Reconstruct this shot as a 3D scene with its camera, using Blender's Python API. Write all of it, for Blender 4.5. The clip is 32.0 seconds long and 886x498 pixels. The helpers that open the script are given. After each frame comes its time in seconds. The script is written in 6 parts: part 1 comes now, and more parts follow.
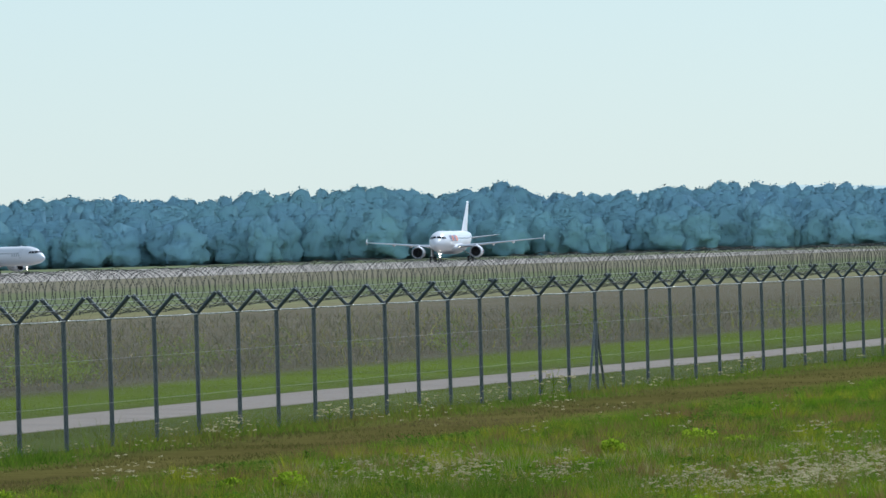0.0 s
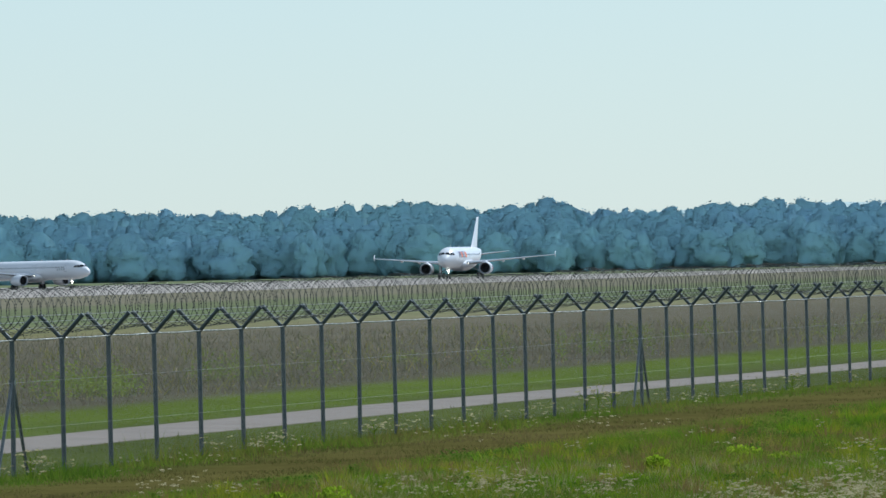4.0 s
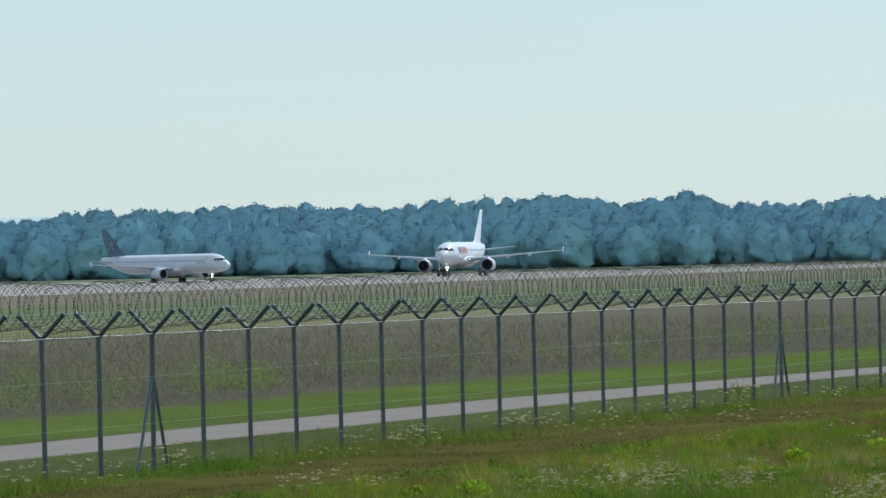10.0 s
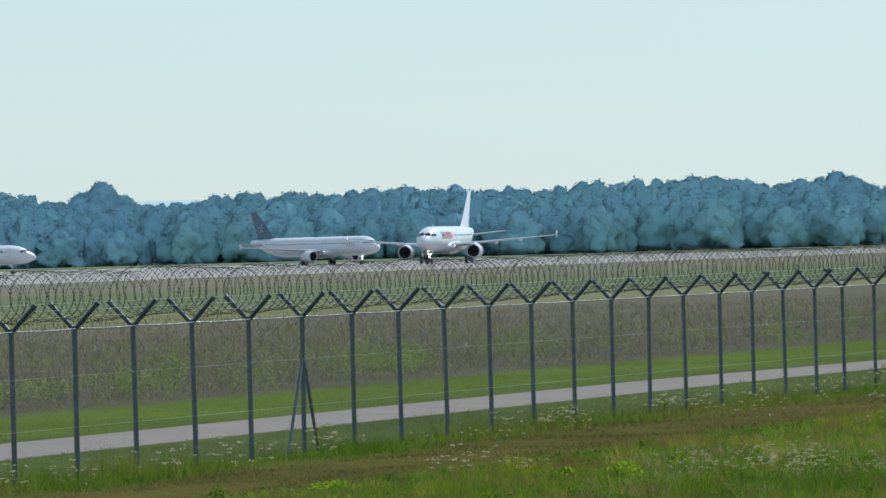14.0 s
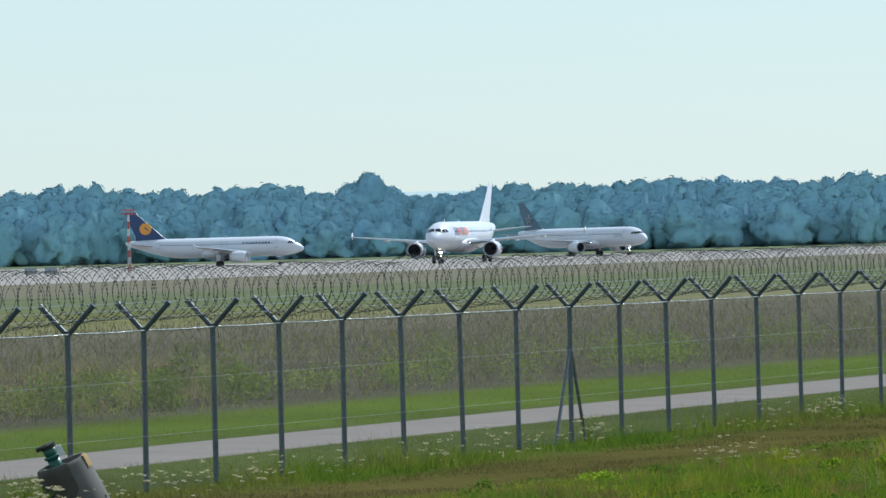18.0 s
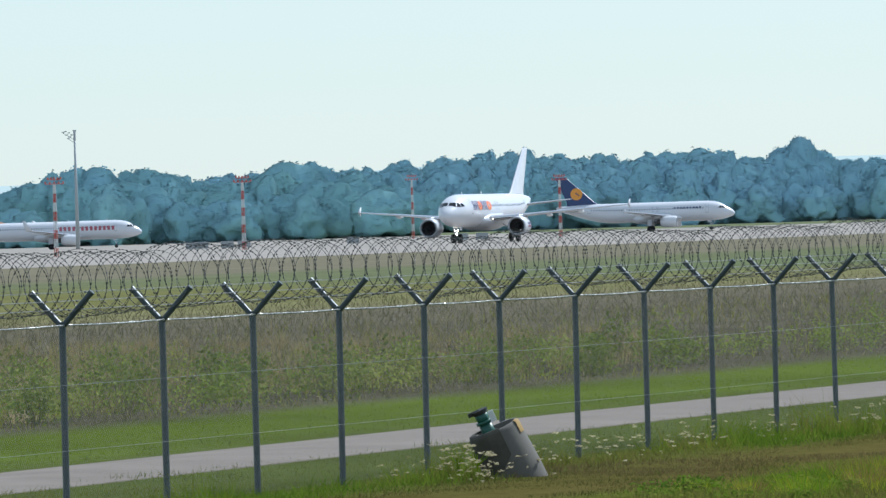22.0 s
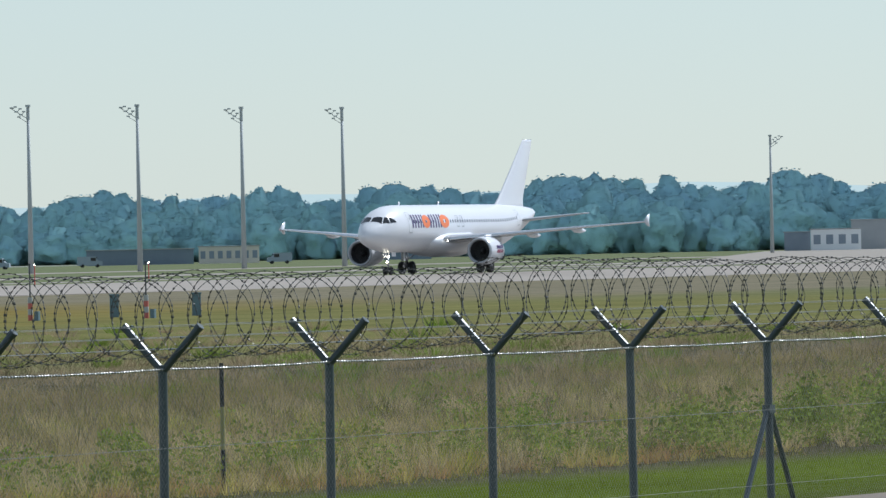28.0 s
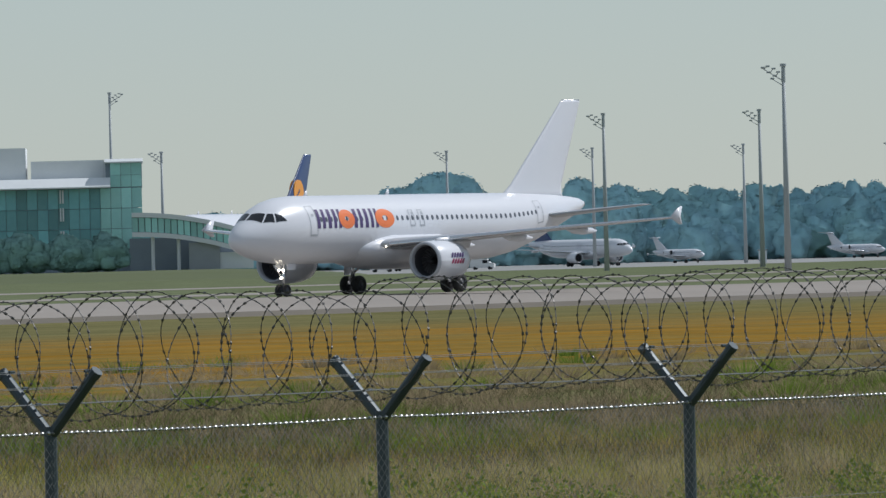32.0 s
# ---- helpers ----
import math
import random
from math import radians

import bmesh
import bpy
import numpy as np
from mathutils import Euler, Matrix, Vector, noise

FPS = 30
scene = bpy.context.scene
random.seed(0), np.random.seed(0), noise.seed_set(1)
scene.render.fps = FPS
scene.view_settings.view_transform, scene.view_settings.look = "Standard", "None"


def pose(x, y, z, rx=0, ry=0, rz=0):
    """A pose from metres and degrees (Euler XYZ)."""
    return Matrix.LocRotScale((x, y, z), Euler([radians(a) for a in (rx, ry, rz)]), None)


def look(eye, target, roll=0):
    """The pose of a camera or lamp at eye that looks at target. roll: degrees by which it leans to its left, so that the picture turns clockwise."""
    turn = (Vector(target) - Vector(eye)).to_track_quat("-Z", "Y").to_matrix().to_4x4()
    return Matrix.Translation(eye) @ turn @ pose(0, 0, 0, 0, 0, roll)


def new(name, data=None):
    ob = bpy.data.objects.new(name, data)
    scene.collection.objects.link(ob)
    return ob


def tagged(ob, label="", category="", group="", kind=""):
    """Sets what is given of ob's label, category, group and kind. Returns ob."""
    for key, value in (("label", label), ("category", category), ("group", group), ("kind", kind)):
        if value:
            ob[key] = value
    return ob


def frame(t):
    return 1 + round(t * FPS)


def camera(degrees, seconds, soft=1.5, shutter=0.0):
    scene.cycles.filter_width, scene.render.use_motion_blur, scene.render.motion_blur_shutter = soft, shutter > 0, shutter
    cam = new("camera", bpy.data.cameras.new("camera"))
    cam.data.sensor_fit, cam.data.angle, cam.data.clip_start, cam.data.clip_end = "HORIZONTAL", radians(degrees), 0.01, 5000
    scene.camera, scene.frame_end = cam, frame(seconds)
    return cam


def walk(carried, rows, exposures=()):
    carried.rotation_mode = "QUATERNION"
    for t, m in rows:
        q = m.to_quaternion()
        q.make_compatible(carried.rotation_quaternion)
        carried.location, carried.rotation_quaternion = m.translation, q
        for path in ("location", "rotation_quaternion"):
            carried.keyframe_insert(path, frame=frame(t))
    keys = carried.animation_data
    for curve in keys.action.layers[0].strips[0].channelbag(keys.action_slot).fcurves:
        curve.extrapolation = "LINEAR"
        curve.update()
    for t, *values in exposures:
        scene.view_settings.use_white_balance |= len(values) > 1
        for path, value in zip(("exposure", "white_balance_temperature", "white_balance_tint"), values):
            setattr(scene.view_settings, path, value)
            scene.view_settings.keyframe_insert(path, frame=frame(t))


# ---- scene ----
# The runway and the fence run along y; x is negative towards the runway; z = 0 is the ground at the fence.
import collections
cam = camera(5.281, 32.0, soft=1.45)
EYE = (0.0, 0.0, 2.7)
# seconds, bearing to the left of +y, pitch, roll
ROWS = [
    (0, 10.496, 0.006, 1.62), (0.5, 10.532, 0.028, 1.52), (1, 10.529, 0.011, 1.30), (1.5, 10.502, 0.030, 1.49),
    (2, 10.522, 0.018, 1.49), (2.5, 10.561, 0.061, 1.54), (3, 10.656, 0.083, 1.41), (3.5, 10.724, 0.095, 1.39),
    (5.5, 10.889, 0.125, 1.35), (6, 10.913, 0.115, 1.69), (6.5, 10.975, 0.116, 1.35), (7, 11.071, 0.120, 1.37),
    (7.5, 11.145, 0.103, 1.38), (8, 11.237, 0.120, 1.33), (8.5, 11.279, 0.064, 1.44), (9, 11.349, 0.056, 1.25),
    (9.5, 11.513, 0.055, 1.51), (10, 11.600, 0.085, 1.40), (10.5, 11.709, 0.090, 1.42), (11, 11.845, 0.087, 1.45),
    (11.5, 11.925, 0.091, 1.35), (12, 12.027, 0.073, 1.53), (12.5, 12.125, 0.003, 1.47), (13, 12.175, 0.006, 1.57),
    (13.5, 12.338, 0.011, 1.44), (14, 12.494, -0.000, 1.59), (14.5, 12.654, 0.031, 1.66), (16.5, 13.389, -0.007, 1.50),
    (17, 13.602, -0.011, 1.43), (17.5, 13.810, 0.011, 1.49), (18, 14.089, -0.011, 1.57), (18.5, 14.382, -0.055, 1.46),
    (19, 14.712, -0.058, 1.46), (19.5, 14.991, -0.073, 1.77), (20, 15.351, -0.059, 1.72), (20.5, 15.637, -0.117, 1.51),
    (21, 15.925, -0.188, 1.76), (21.5, 16.236, -0.143, 1.79), (22, 16.661, -0.145, 1.79), (22.5, 16.954, -0.178, 1.69),
    (23, 17.288, -0.215, 1.66), (23.5, 17.755, -0.167, 1.63), (24, 18.220, -0.118, 1.57), (24.5, 18.749, -0.094, 1.57),
    (26.5, 21.154, -0.053, 1.35), (27, 21.824, 0.008, 1.22), (27.5, 22.688, -0.020, 1.21), (28, 23.643, -0.014, 1.20),
    (28.5, 24.454, 0.026, 1.20), (29, 25.454, 0.110, 1.26), (29.5, 26.525, 0.097, 1.25), (30, 27.719, 0.111, 1.02),
    (30.5, 29.332, 0.108, 1.06), (31, 31.128, 0.113, 1.29), (31.5, 32.903, 0.072, 1.48), (32, 34.936, 0.050, 1.46),
]
EXPOSURES = [(t, stops, kelvin, tint) for t, stops, kelvin, tint in ((0, 0.1, 5470, 7), (3, 0.06, 5460, 6), (6, -0.03, 5450, 5), (14, 0.04, 5450, 5), (21, 0.22, 5510, 7), (24, 0.24, 5600, 9), (28, 0.02, 5720, 9), (30, -0.14, 5800, 9), (32, -0.4, 5920, 11))]
walk(cam, [(t, pose(*EYE, 90 + pitch, roll, yaw)) for t, yaw, pitch, roll in ROWS], EXPOSURES)

# ---- light ----
SUN_ELEVATION, SUN_BEARING = 48.0, -32.0     # bearing: degrees to the left of +y

world = bpy.data.worlds.new("world")
scene.world = world
world.use_nodes = True
wn, wl = world.node_tree.nodes, world.node_tree.links
sky = wn.new("ShaderNodeTexSky")
sky.sky_type, sky.sun_disc = "NISHITA", False
sky.sun_elevation, sky.sun_rotation = radians(SUN_ELEVATION), radians(-SUN_BEARING)
sky.altitude, sky.air_density, sky.dust_density, sky.ozone_density = 450, 1.0, 0.15, 4.0
# summer haze: the sky's colours are drawn together towards one pale tone
haze = wn.new("ShaderNodeMix")
haze.data_type = "RGBA"
haze.inputs[0].default_value = 0.4
haze.inputs[7].default_value = (8.7, 9.3, 8.5, 1)
wl.new(sky.outputs["Color"], haze.inputs[6])
wl.new(haze.outputs[2], wn["Background"].inputs["Color"])
wn["Background"].inputs["Strength"].default_value = 0.0885

sun = new("sun", bpy.data.lights.new("sun", "SUN"))
sun.data.energy, sun.data.angle, sun.data.color = 4.1, radians(0.6), (1.0, 0.95, 0.87)
a, e = radians(SUN_BEARING), radians(SUN_ELEVATION)
sun.matrix_world = look((0, 0, 0), (math.sin(a) * math.cos(e), -math.cos(a) * math.cos(e), -math.sin(e)))


# ---- materials ----
def mat(name, c1, c2=None, scale=1.0, rough=0.6, metal=0.0, bump=0.0, fine=None, emit=0.0, random_tint=0.0, island=False, spec=0.5):
    """A surface with two colours mixed by noise at two scales."""
    m = bpy.data.materials.new(name)
    m.use_nodes = True
    n, l = m.node_tree.nodes, m.node_tree.links
    p = n["Principled BSDF"]
    p.inputs["Roughness"].default_value, p.inputs["Metallic"].default_value = rough, metal
    p.inputs["Specular IOR Level"].default_value = spec
    if emit:
        p.inputs["Base Color"].default_value = (*c1, 1)
        p.inputs["Emission Color"].default_value = (*c1, 1)
        p.inputs["Emission Strength"].default_value = emit
        return m
    c2 = c2 or tuple(0.86 * v for v in c1)
    co = n.new("ShaderNodeTexCoord")
    big = n.new("ShaderNodeTexNoise")
    big.inputs["Scale"].default_value, big.inputs["Detail"].default_value = scale, 5
    l.new(co.outputs["Object"], big.inputs["Vector"])
    small = n.new("ShaderNodeTexNoise")
    small.inputs["Scale"].default_value, small.inputs["Detail"].default_value = fine or scale * 9, 3
    l.new(co.outputs["Object"], small.inputs["Vector"])
    add = n.new("ShaderNodeMath")
    add.operation, add.use_clamp = "MULTIPLY_ADD", True
    l.new(small.outputs["Fac"], add.inputs[0])
    add.inputs[1].default_value = 0.5
    ramp = n.new("ShaderNodeMapRange")
    ramp.inputs["From Min"].default_value, ramp.inputs["From Max"].default_value = 0.3, 0.7
    ramp.inputs["To Max"].default_value = 0.5
    l.new(big.outputs["Fac"], ramp.inputs["Value"])
    l.new(ramp.outputs["Result"], add.inputs[2])
    mix = n.new("ShaderNodeMix")
    mix.data_type = "RGBA"
    mix.inputs[6].default_value, mix.inputs[7].default_value = (*c1, 1), (*c2, 1)
    l.new(add.outputs[0], mix.inputs[0])
    colour = mix.outputs[2]
    if random_tint:
        hsv = n.new("ShaderNodeHueSaturation")
        rnd = n.new("ShaderNodeMapRange")
        rnd.inputs["To Min"].default_value, rnd.inputs["To Max"].default_value = 1 - random_tint, 1 + random_tint
        src = n.new("ShaderNodeNewGeometry").outputs["Random Per Island"] if island else n.new("ShaderNodeObjectInfo").outputs["Random"]
        l.new(src, rnd.inputs["Value"])
        l.new(rnd.outputs["Result"], hsv.inputs["Value"])
        l.new(colour, hsv.inputs["Color"])
        colour = hsv.outputs["Color"]
    l.new(colour, p.inputs["Base Color"])
    if bump:
        b = n.new("ShaderNodeBump")
        b.inputs["Strength"].default_value = bump
        l.new(small.outputs["Fac"], b.inputs["Height"])
        l.new(b.outputs["Normal"], p.inputs["Normal"])
    return m


WHITE = mat("aircraft_white_paint", (0.72, 0.73, 0.76), (0.67, 0.68, 0.72), 0.15, 0.28)
GREYP = mat("aircraft_grey_paint", (0.42, 0.44, 0.47), (0.36, 0.38, 0.41), 0.4, 0.35)
ALU = mat("bare_aluminium", (0.75, 0.76, 0.78), (0.62, 0.63, 0.65), 0.5, 0.22, 0.9)
DARKMETAL = mat("dark_engine_metal", (0.06, 0.06, 0.065), (0.12, 0.12, 0.12), 2.0, 0.4, 0.6)
INTAKE = mat("fan_blade_titanium", (0.05, 0.05, 0.055), (0.09, 0.09, 0.09), 1.0, 0.45, 0.3)
RUBBER = mat("tyre_rubber", (0.018, 0.018, 0.018), (0.03, 0.03, 0.03), 3.0, 0.8)
GLASS = mat("cockpit_glass", (0.012, 0.014, 0.018), (0.02, 0.022, 0.026), 1.0, 0.08)
CABINGLASS = mat("cabin_window_glass", (0.10, 0.11, 0.13), (0.14, 0.15, 0.17), 1.0, 0.15)
PURPLE = mat("dark_purple_paint", (0.085, 0.05, 0.16), (0.07, 0.045, 0.13), 0.8, 0.35)
ORANGE = mat("orange_paint", (0.85, 0.22, 0.06), (0.78, 0.18, 0.05), 0.8, 0.35)
NAVY = mat("navy_blue_paint", (0.03, 0.055, 0.15), (0.035, 0.065, 0.17), 0.4, 0.35)
CHARCOAL = mat("charcoal_paint", (0.035, 0.04, 0.05), (0.05, 0.055, 0.065), 0.4, 0.4)
# charcoal tail paint, lightened and blued to carry the distance haze
HAZETAIL = mat("hazed_charcoal_paint", (0.09, 0.16, 0.21), (0.075, 0.135, 0.18), 0.4, 0.4)
YELLOW = mat("yellow_orange_paint", (0.85, 0.36, 0.05), (0.8, 0.32, 0.05), 0.8, 0.4)
MAGENTA = mat("magenta_paint", (0.3, 0.03, 0.1), (0.26, 0.03, 0.09), 0.6, 0.4)
SKYBLUE = mat("light_blue_paint", (0.08, 0.33, 0.55), (0.07, 0.3, 0.5), 0.6, 0.4)
RED = mat("red_paint", (0.55, 0.04, 0.035), (0.48, 0.05, 0.04), 1.0, 0.45)
WHITEPAINT = mat("white_painted_steel", (0.75, 0.75, 0.73), (0.65, 0.66, 0.64), 1.0, 0.5)
LAMPGLOW = mat("landing_light_glow", (1.0, 0.86, 0.62), emit=14)
DUCT = mat("dark_intake_liner", (0.05, 0.053, 0.06), (0.04, 0.042, 0.048), 1.0, 0.5)
HULLGREY = mat("grey_panel_line", (0.45, 0.47, 0.5), (0.38, 0.4, 0.43), 0.6, 0.45)
GALV = mat("green_grey_coated_steel", (0.045, 0.06, 0.07), (0.07, 0.09, 0.098), 3.0, 0.38, 0.25, 0.1)
WIRE = mat("galvanised_wire", (0.24, 0.25, 0.25), (0.17, 0.18, 0.18), 8.0, 0.4, 0.4)
ZINC = mat("bright_zinc", (0.85, 0.83, 0.79), (0.7, 0.69, 0.66), 8.0, 0.3, 1.0)
MESHWIRE = mat("dull_mesh_wire", (0.22, 0.225, 0.23), (0.17, 0.175, 0.18), 8.0, 0.5, 0.2)
RAZOR = mat("weathered_razor_wire", (0.09, 0.09, 0.09), (0.13, 0.12, 0.11), 6.0, 0.45, 0.6)
MASTSTEEL = mat("galvanised_mast_steel", (0.43, 0.46, 0.47), (0.37, 0.4, 0.41), 0.4, 0.6, 0.0)
BARK = mat("tree_bark", (0.09, 0.075, 0.06), (0.06, 0.05, 0.04), 1.0, 0.9)


# ---- mesh helpers ----
def part(name, bm, material, parent=None, label="", smooth=False):
    """Links a bmesh as one mesh object, under a thing or a part."""
    me = bpy.data.meshes.new(name)
    bm.to_mesh(me)
    bm.free()
    return part_of(name, me, material, parent, label, smooth)


def part_of(name, me, material, parent=None, label="", smooth=False):
    for m in (material if isinstance(material, (list, tuple)) else [material]):
        if m.name not in me.materials:
            me.materials.append(m)
    if smooth:
        me.polygons.foreach_set("use_smooth", [True] * len(me.polygons))
    ob = new(name, me)
    if parent:
        ob.parent = parent
    if label:
        ob["label"] = label
    return ob


def thing(name, label, category, at=None, group="", kind=""):
    ob = new(name)
    if at is not None:
        ob.matrix_world = at
    return tagged(ob, label, category, group, kind)


def arrays(name, verts, faces):
    """A mesh from arrays: verts n x 3, faces m x 3 or m x 4."""
    me = bpy.data.meshes.new(name)
    verts, faces = np.asarray(verts, dtype=np.float32), np.asarray(faces, dtype=np.int32)
    k = faces.shape[1]
    me.vertices.add(len(verts))
    me.vertices.foreach_set("co", verts.ravel())
    me.loops.add(faces.size)
    me.loops.foreach_set("vertex_index", faces.ravel())
    me.polygons.add(len(faces))
    me.polygons.foreach_set("loop_start", np.arange(0, faces.size, k, dtype=np.int32))
    me.update(calc_edges=True)
    return me


def box(bm, x0, x1, y0, y1, z0, z1, m=None, bevel=0.0):
    mm = Matrix.Translation(((x0 + x1) / 2, (y0 + y1) / 2, (z0 + z1) / 2)) @ Matrix.Diagonal((x1 - x0, y1 - y0, z1 - z0, 1))
    r = bmesh.ops.create_cube(bm, size=1, matrix=(m or Matrix()) @ mm)
    if bevel:
        edges = {e for v in r["verts"] for e in v.link_edges}
        bmesh.ops.bevel(bm, geom=list(edges), offset=bevel, segments=2, affect="EDGES", profile=0.7)
    return bm


def tube(bm, a, b, r0, r1=None, n=8, caps=True):
    """A tapered round bar from a to b."""
    a, b = Vector(a), Vector(b)
    r1 = r0 if r1 is None else r1
    d = b - a
    turn = d.to_track_quat("Z", "Y").to_matrix().to_4x4()
    bmesh.ops.create_cone(bm, cap_ends=caps, segments=n, radius1=r0, radius2=max(r1, 1e-4), depth=d.length,
                          matrix=Matrix.Translation((a + b) / 2) @ turn)
    return bm


def loft(bm, rings, close_ends=True, cyclic=True):
    """Joins rings of points with quads."""
    rows = [[bm.verts.new(p) for p in r] for r in rings]
    n = len(rows[0])
    for r, s in zip(rows, rows[1:]):
        for i in range(n if cyclic else n - 1):
            j = (i + 1) % n
            bm.faces.new((r[i], r[j], s[j], s[i]))
    if close_ends:
        bm.faces.new(rows[0][::-1])
        bm.faces.new(rows[-1])
    bmesh.ops.recalc_face_normals(bm, faces=bm.faces)
    return bm


def polar(bearing, d, z=0.0):
    """A place by its bearing to the left of +y and its distance from the viewer."""
    return Vector((-d * math.sin(radians(bearing)), d * math.cos(radians(bearing)), z))


# ---- ground ----
RUNWAY_X, RUNWAY_Z = -341.0, 0.31


def ground_z(x):
    """Height of the open ground across the field."""
    k = [(-2600, -0.2), (-378, -0.2), (-303, -0.2), (-60, 0.0), (200, 0.0)]
    if x < -2600:
        return -0.2
    for (xa, za), (xb, zb) in zip(k, k[1:]):
        if xa <= x <= xb:
            return za + (zb - za) * (x - xa) / (xb - xa)
    return 0.0


def ground_material():
    m = bpy.data.materials.new("airfield_grass")
    m.use_nodes = True
    n, l = m.node_tree.nodes, m.node_tree.links
    p = n["Principled BSDF"]
    p.inputs["Roughness"].default_value = 0.95
    p.inputs["Specular IOR Level"].default_value = 0.0
    co = n.new("ShaderNodeTexCoord")
    sep = n.new("ShaderNodeSeparateXYZ")
    l.new(co.outputs["Object"], sep.inputs[0])
    wob = n.new("ShaderNodeTexNoise")
    wob.inputs["Scale"].default_value, wob.inputs["Detail"].default_value = 0.06, 4
    l.new(co.outputs["Object"], wob.inputs["Vector"])

    def math_node(op, a, b=None, c=None, clamp=False):
        k = n.new("ShaderNodeMath")
        k.operation, k.use_clamp = op, clamp
        for i, v in enumerate((a, b, c)):
            if v is None:
                continue
            if isinstance(v, (int, float)):
                k.inputs[i].default_value = v
            else:
                l.new(v, k.inputs[i])
        return k.outputs[0]

    # distance across the field, in metres to the left of the viewer, with an uneven edge
    across = math_node("MULTIPLY", sep.outputs["X"], -1.0)
    across = math_node("ADD", across, math_node("MULTIPLY", math_node("SUBTRACT", wob.outputs["Fac"], 0.5), math_node("MULTIPLY", math_node("MAXIMUM", math_node("SUBTRACT", across, 42.0), 4.0), 0.13)))
    pos = math_node("DIVIDE", across, 420.0, clamp=True)
    ramp = n.new("ShaderNodeValToRGB")
    l.new(pos, ramp.inputs["Fac"])
    # the last stop, beyond the runway, is greyed towards haze
    stops = [(0, (0.08, 0.115, 0.014)), (24.6, (0.085, 0.115, 0.016)), (25.6, (0.095, 0.078, 0.025)), (28.0, (0.085, 0.076, 0.022)), (29.6, (0.07, 0.085, 0.02)), (37.2, (0.07, 0.085, 0.02)),
             (38.2, (0.085, 0.115, 0.014)), (43.6, (0.085, 0.112, 0.014)), (44.4, (0.085, 0.075, 0.05)), (94, (0.131, 0.114, 0.078)),
             (99, (0.182, 0.171, 0.097)), (120, (0.154, 0.165, 0.085)), (128, (0.125, 0.148, 0.075)), (185, (0.135, 0.146, 0.080)),
             (205, (0.169, 0.153, 0.108)), (300, (0.177, 0.160, 0.112)), (420, (0.142, 0.162, 0.091))]
    els = ramp.color_ramp.elements
    els[0].position, els[0].color = 0, (*stops[0][1], 1)
    els[1].position, els[1].color = 1, (*stops[-1][1], 1)
    for d, c in stops[1:-1]:
        e = els.new(d / 420)
        e.color = (*c, 1)
    # orange flowering strip beside the runway at the near end of the field
    near_y = n.new("ShaderNodeMapRange")
    near_y.inputs["From Min"].default_value, near_y.inputs["From Max"].default_value = 520, 420
    l.new(sep.outputs["Y"], near_y.inputs["Value"])
    slant = math_node("SUBTRACT", across, math_node("MULTIPLY", math_node("SUBTRACT", sep.outputs["Y"], 330.0), 0.29))
    lo = n.new("ShaderNodeMapRange")
    lo.inputs["From Min"].default_value, lo.inputs["From Max"].default_value = 162, 182
    l.new(slant, lo.inputs["Value"])
    hi = n.new("ShaderNodeMapRange")
    hi.inputs["From Min"].default_value, hi.inputs["From Max"].default_value = 250, 218
    l.new(slant, hi.inputs["Value"])
    olive = n.new("ShaderNodeMix")
    olive.data_type = "RGBA"
    open_field = n.new("ShaderNodeMapRange")
    open_field.inputs["From Min"].default_value, open_field.inputs["From Max"].default_value = 88, 120
    l.new(across, open_field.inputs["Value"])
    l.new(math_node("MULTIPLY", math_node("MULTIPLY", near_y.outputs[0], open_field.outputs[0]), 0.75), olive.inputs[0])
    l.new(ramp.outputs["Color"], olive.inputs[6])
    olive.inputs[7].default_value = (0.15, 0.14, 0.05, 1)
    patch = n.new("ShaderNodeTexNoise")
    patch.inputs["Scale"].default_value, patch.inputs["Detail"].default_value = 0.8, 8
    grain = n.new("ShaderNodeMapping")
    grain.inputs["Rotation"].default_value, grain.inputs["Scale"].default_value = (0, 0, radians(-35)), (1.0, 0.07, 1.0)
    l.new(co.outputs["Object"], grain.inputs["Vector"])
    l.new(grain.outputs["Vector"], patch.inputs["Vector"])
    pm = n.new("ShaderNodeMapRange")
    pm.inputs["From Min"].default_value, pm.inputs["From Max"].default_value = 0.33, 0.66
    l.new(patch.outputs["Fac"], pm.inputs["Value"])
    fac = math_node("MULTIPLY", math_node("MULTIPLY", lo.outputs[0], hi.outputs[0]), math_node("MULTIPLY", near_y.outputs[0], pm.outputs[0]))
    mix = n.new("ShaderNodeMix")
    mix.data_type = "RGBA"
    l.new(fac, mix.inputs[0])
    l.new(olive.outputs[2], mix.inputs[6])
    flowers = n.new("ShaderNodeMix")
    flowers.data_type = "RGBA"
    thin = n.new("ShaderNodeMapRange")
    thin.inputs["From Min"].default_value, thin.inputs["From Max"].default_value = 300, 370
    l.new(sep.outputs["Y"], thin.inputs["Value"])
    l.new(thin.outputs[0], flowers.inputs[0])
    flowers.inputs[6].default_value, flowers.inputs[7].default_value = (0.3, 0.145, 0.013, 1), (0.2, 0.14, 0.035, 1)
    l.new(flowers.outputs[2], mix.inputs[7])
    # mottling at two scales
    big = n.new("ShaderNodeTexNoise")
    big.inputs["Scale"].default_value, big.inputs["Detail"].default_value = 0.11, 6
    sm = n.new("ShaderNodeTexNoise")
    sm.inputs["Scale"].default_value, sm.inputs["Detail"].default_value = 1.6, 5
    l.new(co.outputs["Object"], big.inputs["Vector"])
    l.new(co.outputs["Object"], sm.inputs["Vector"])
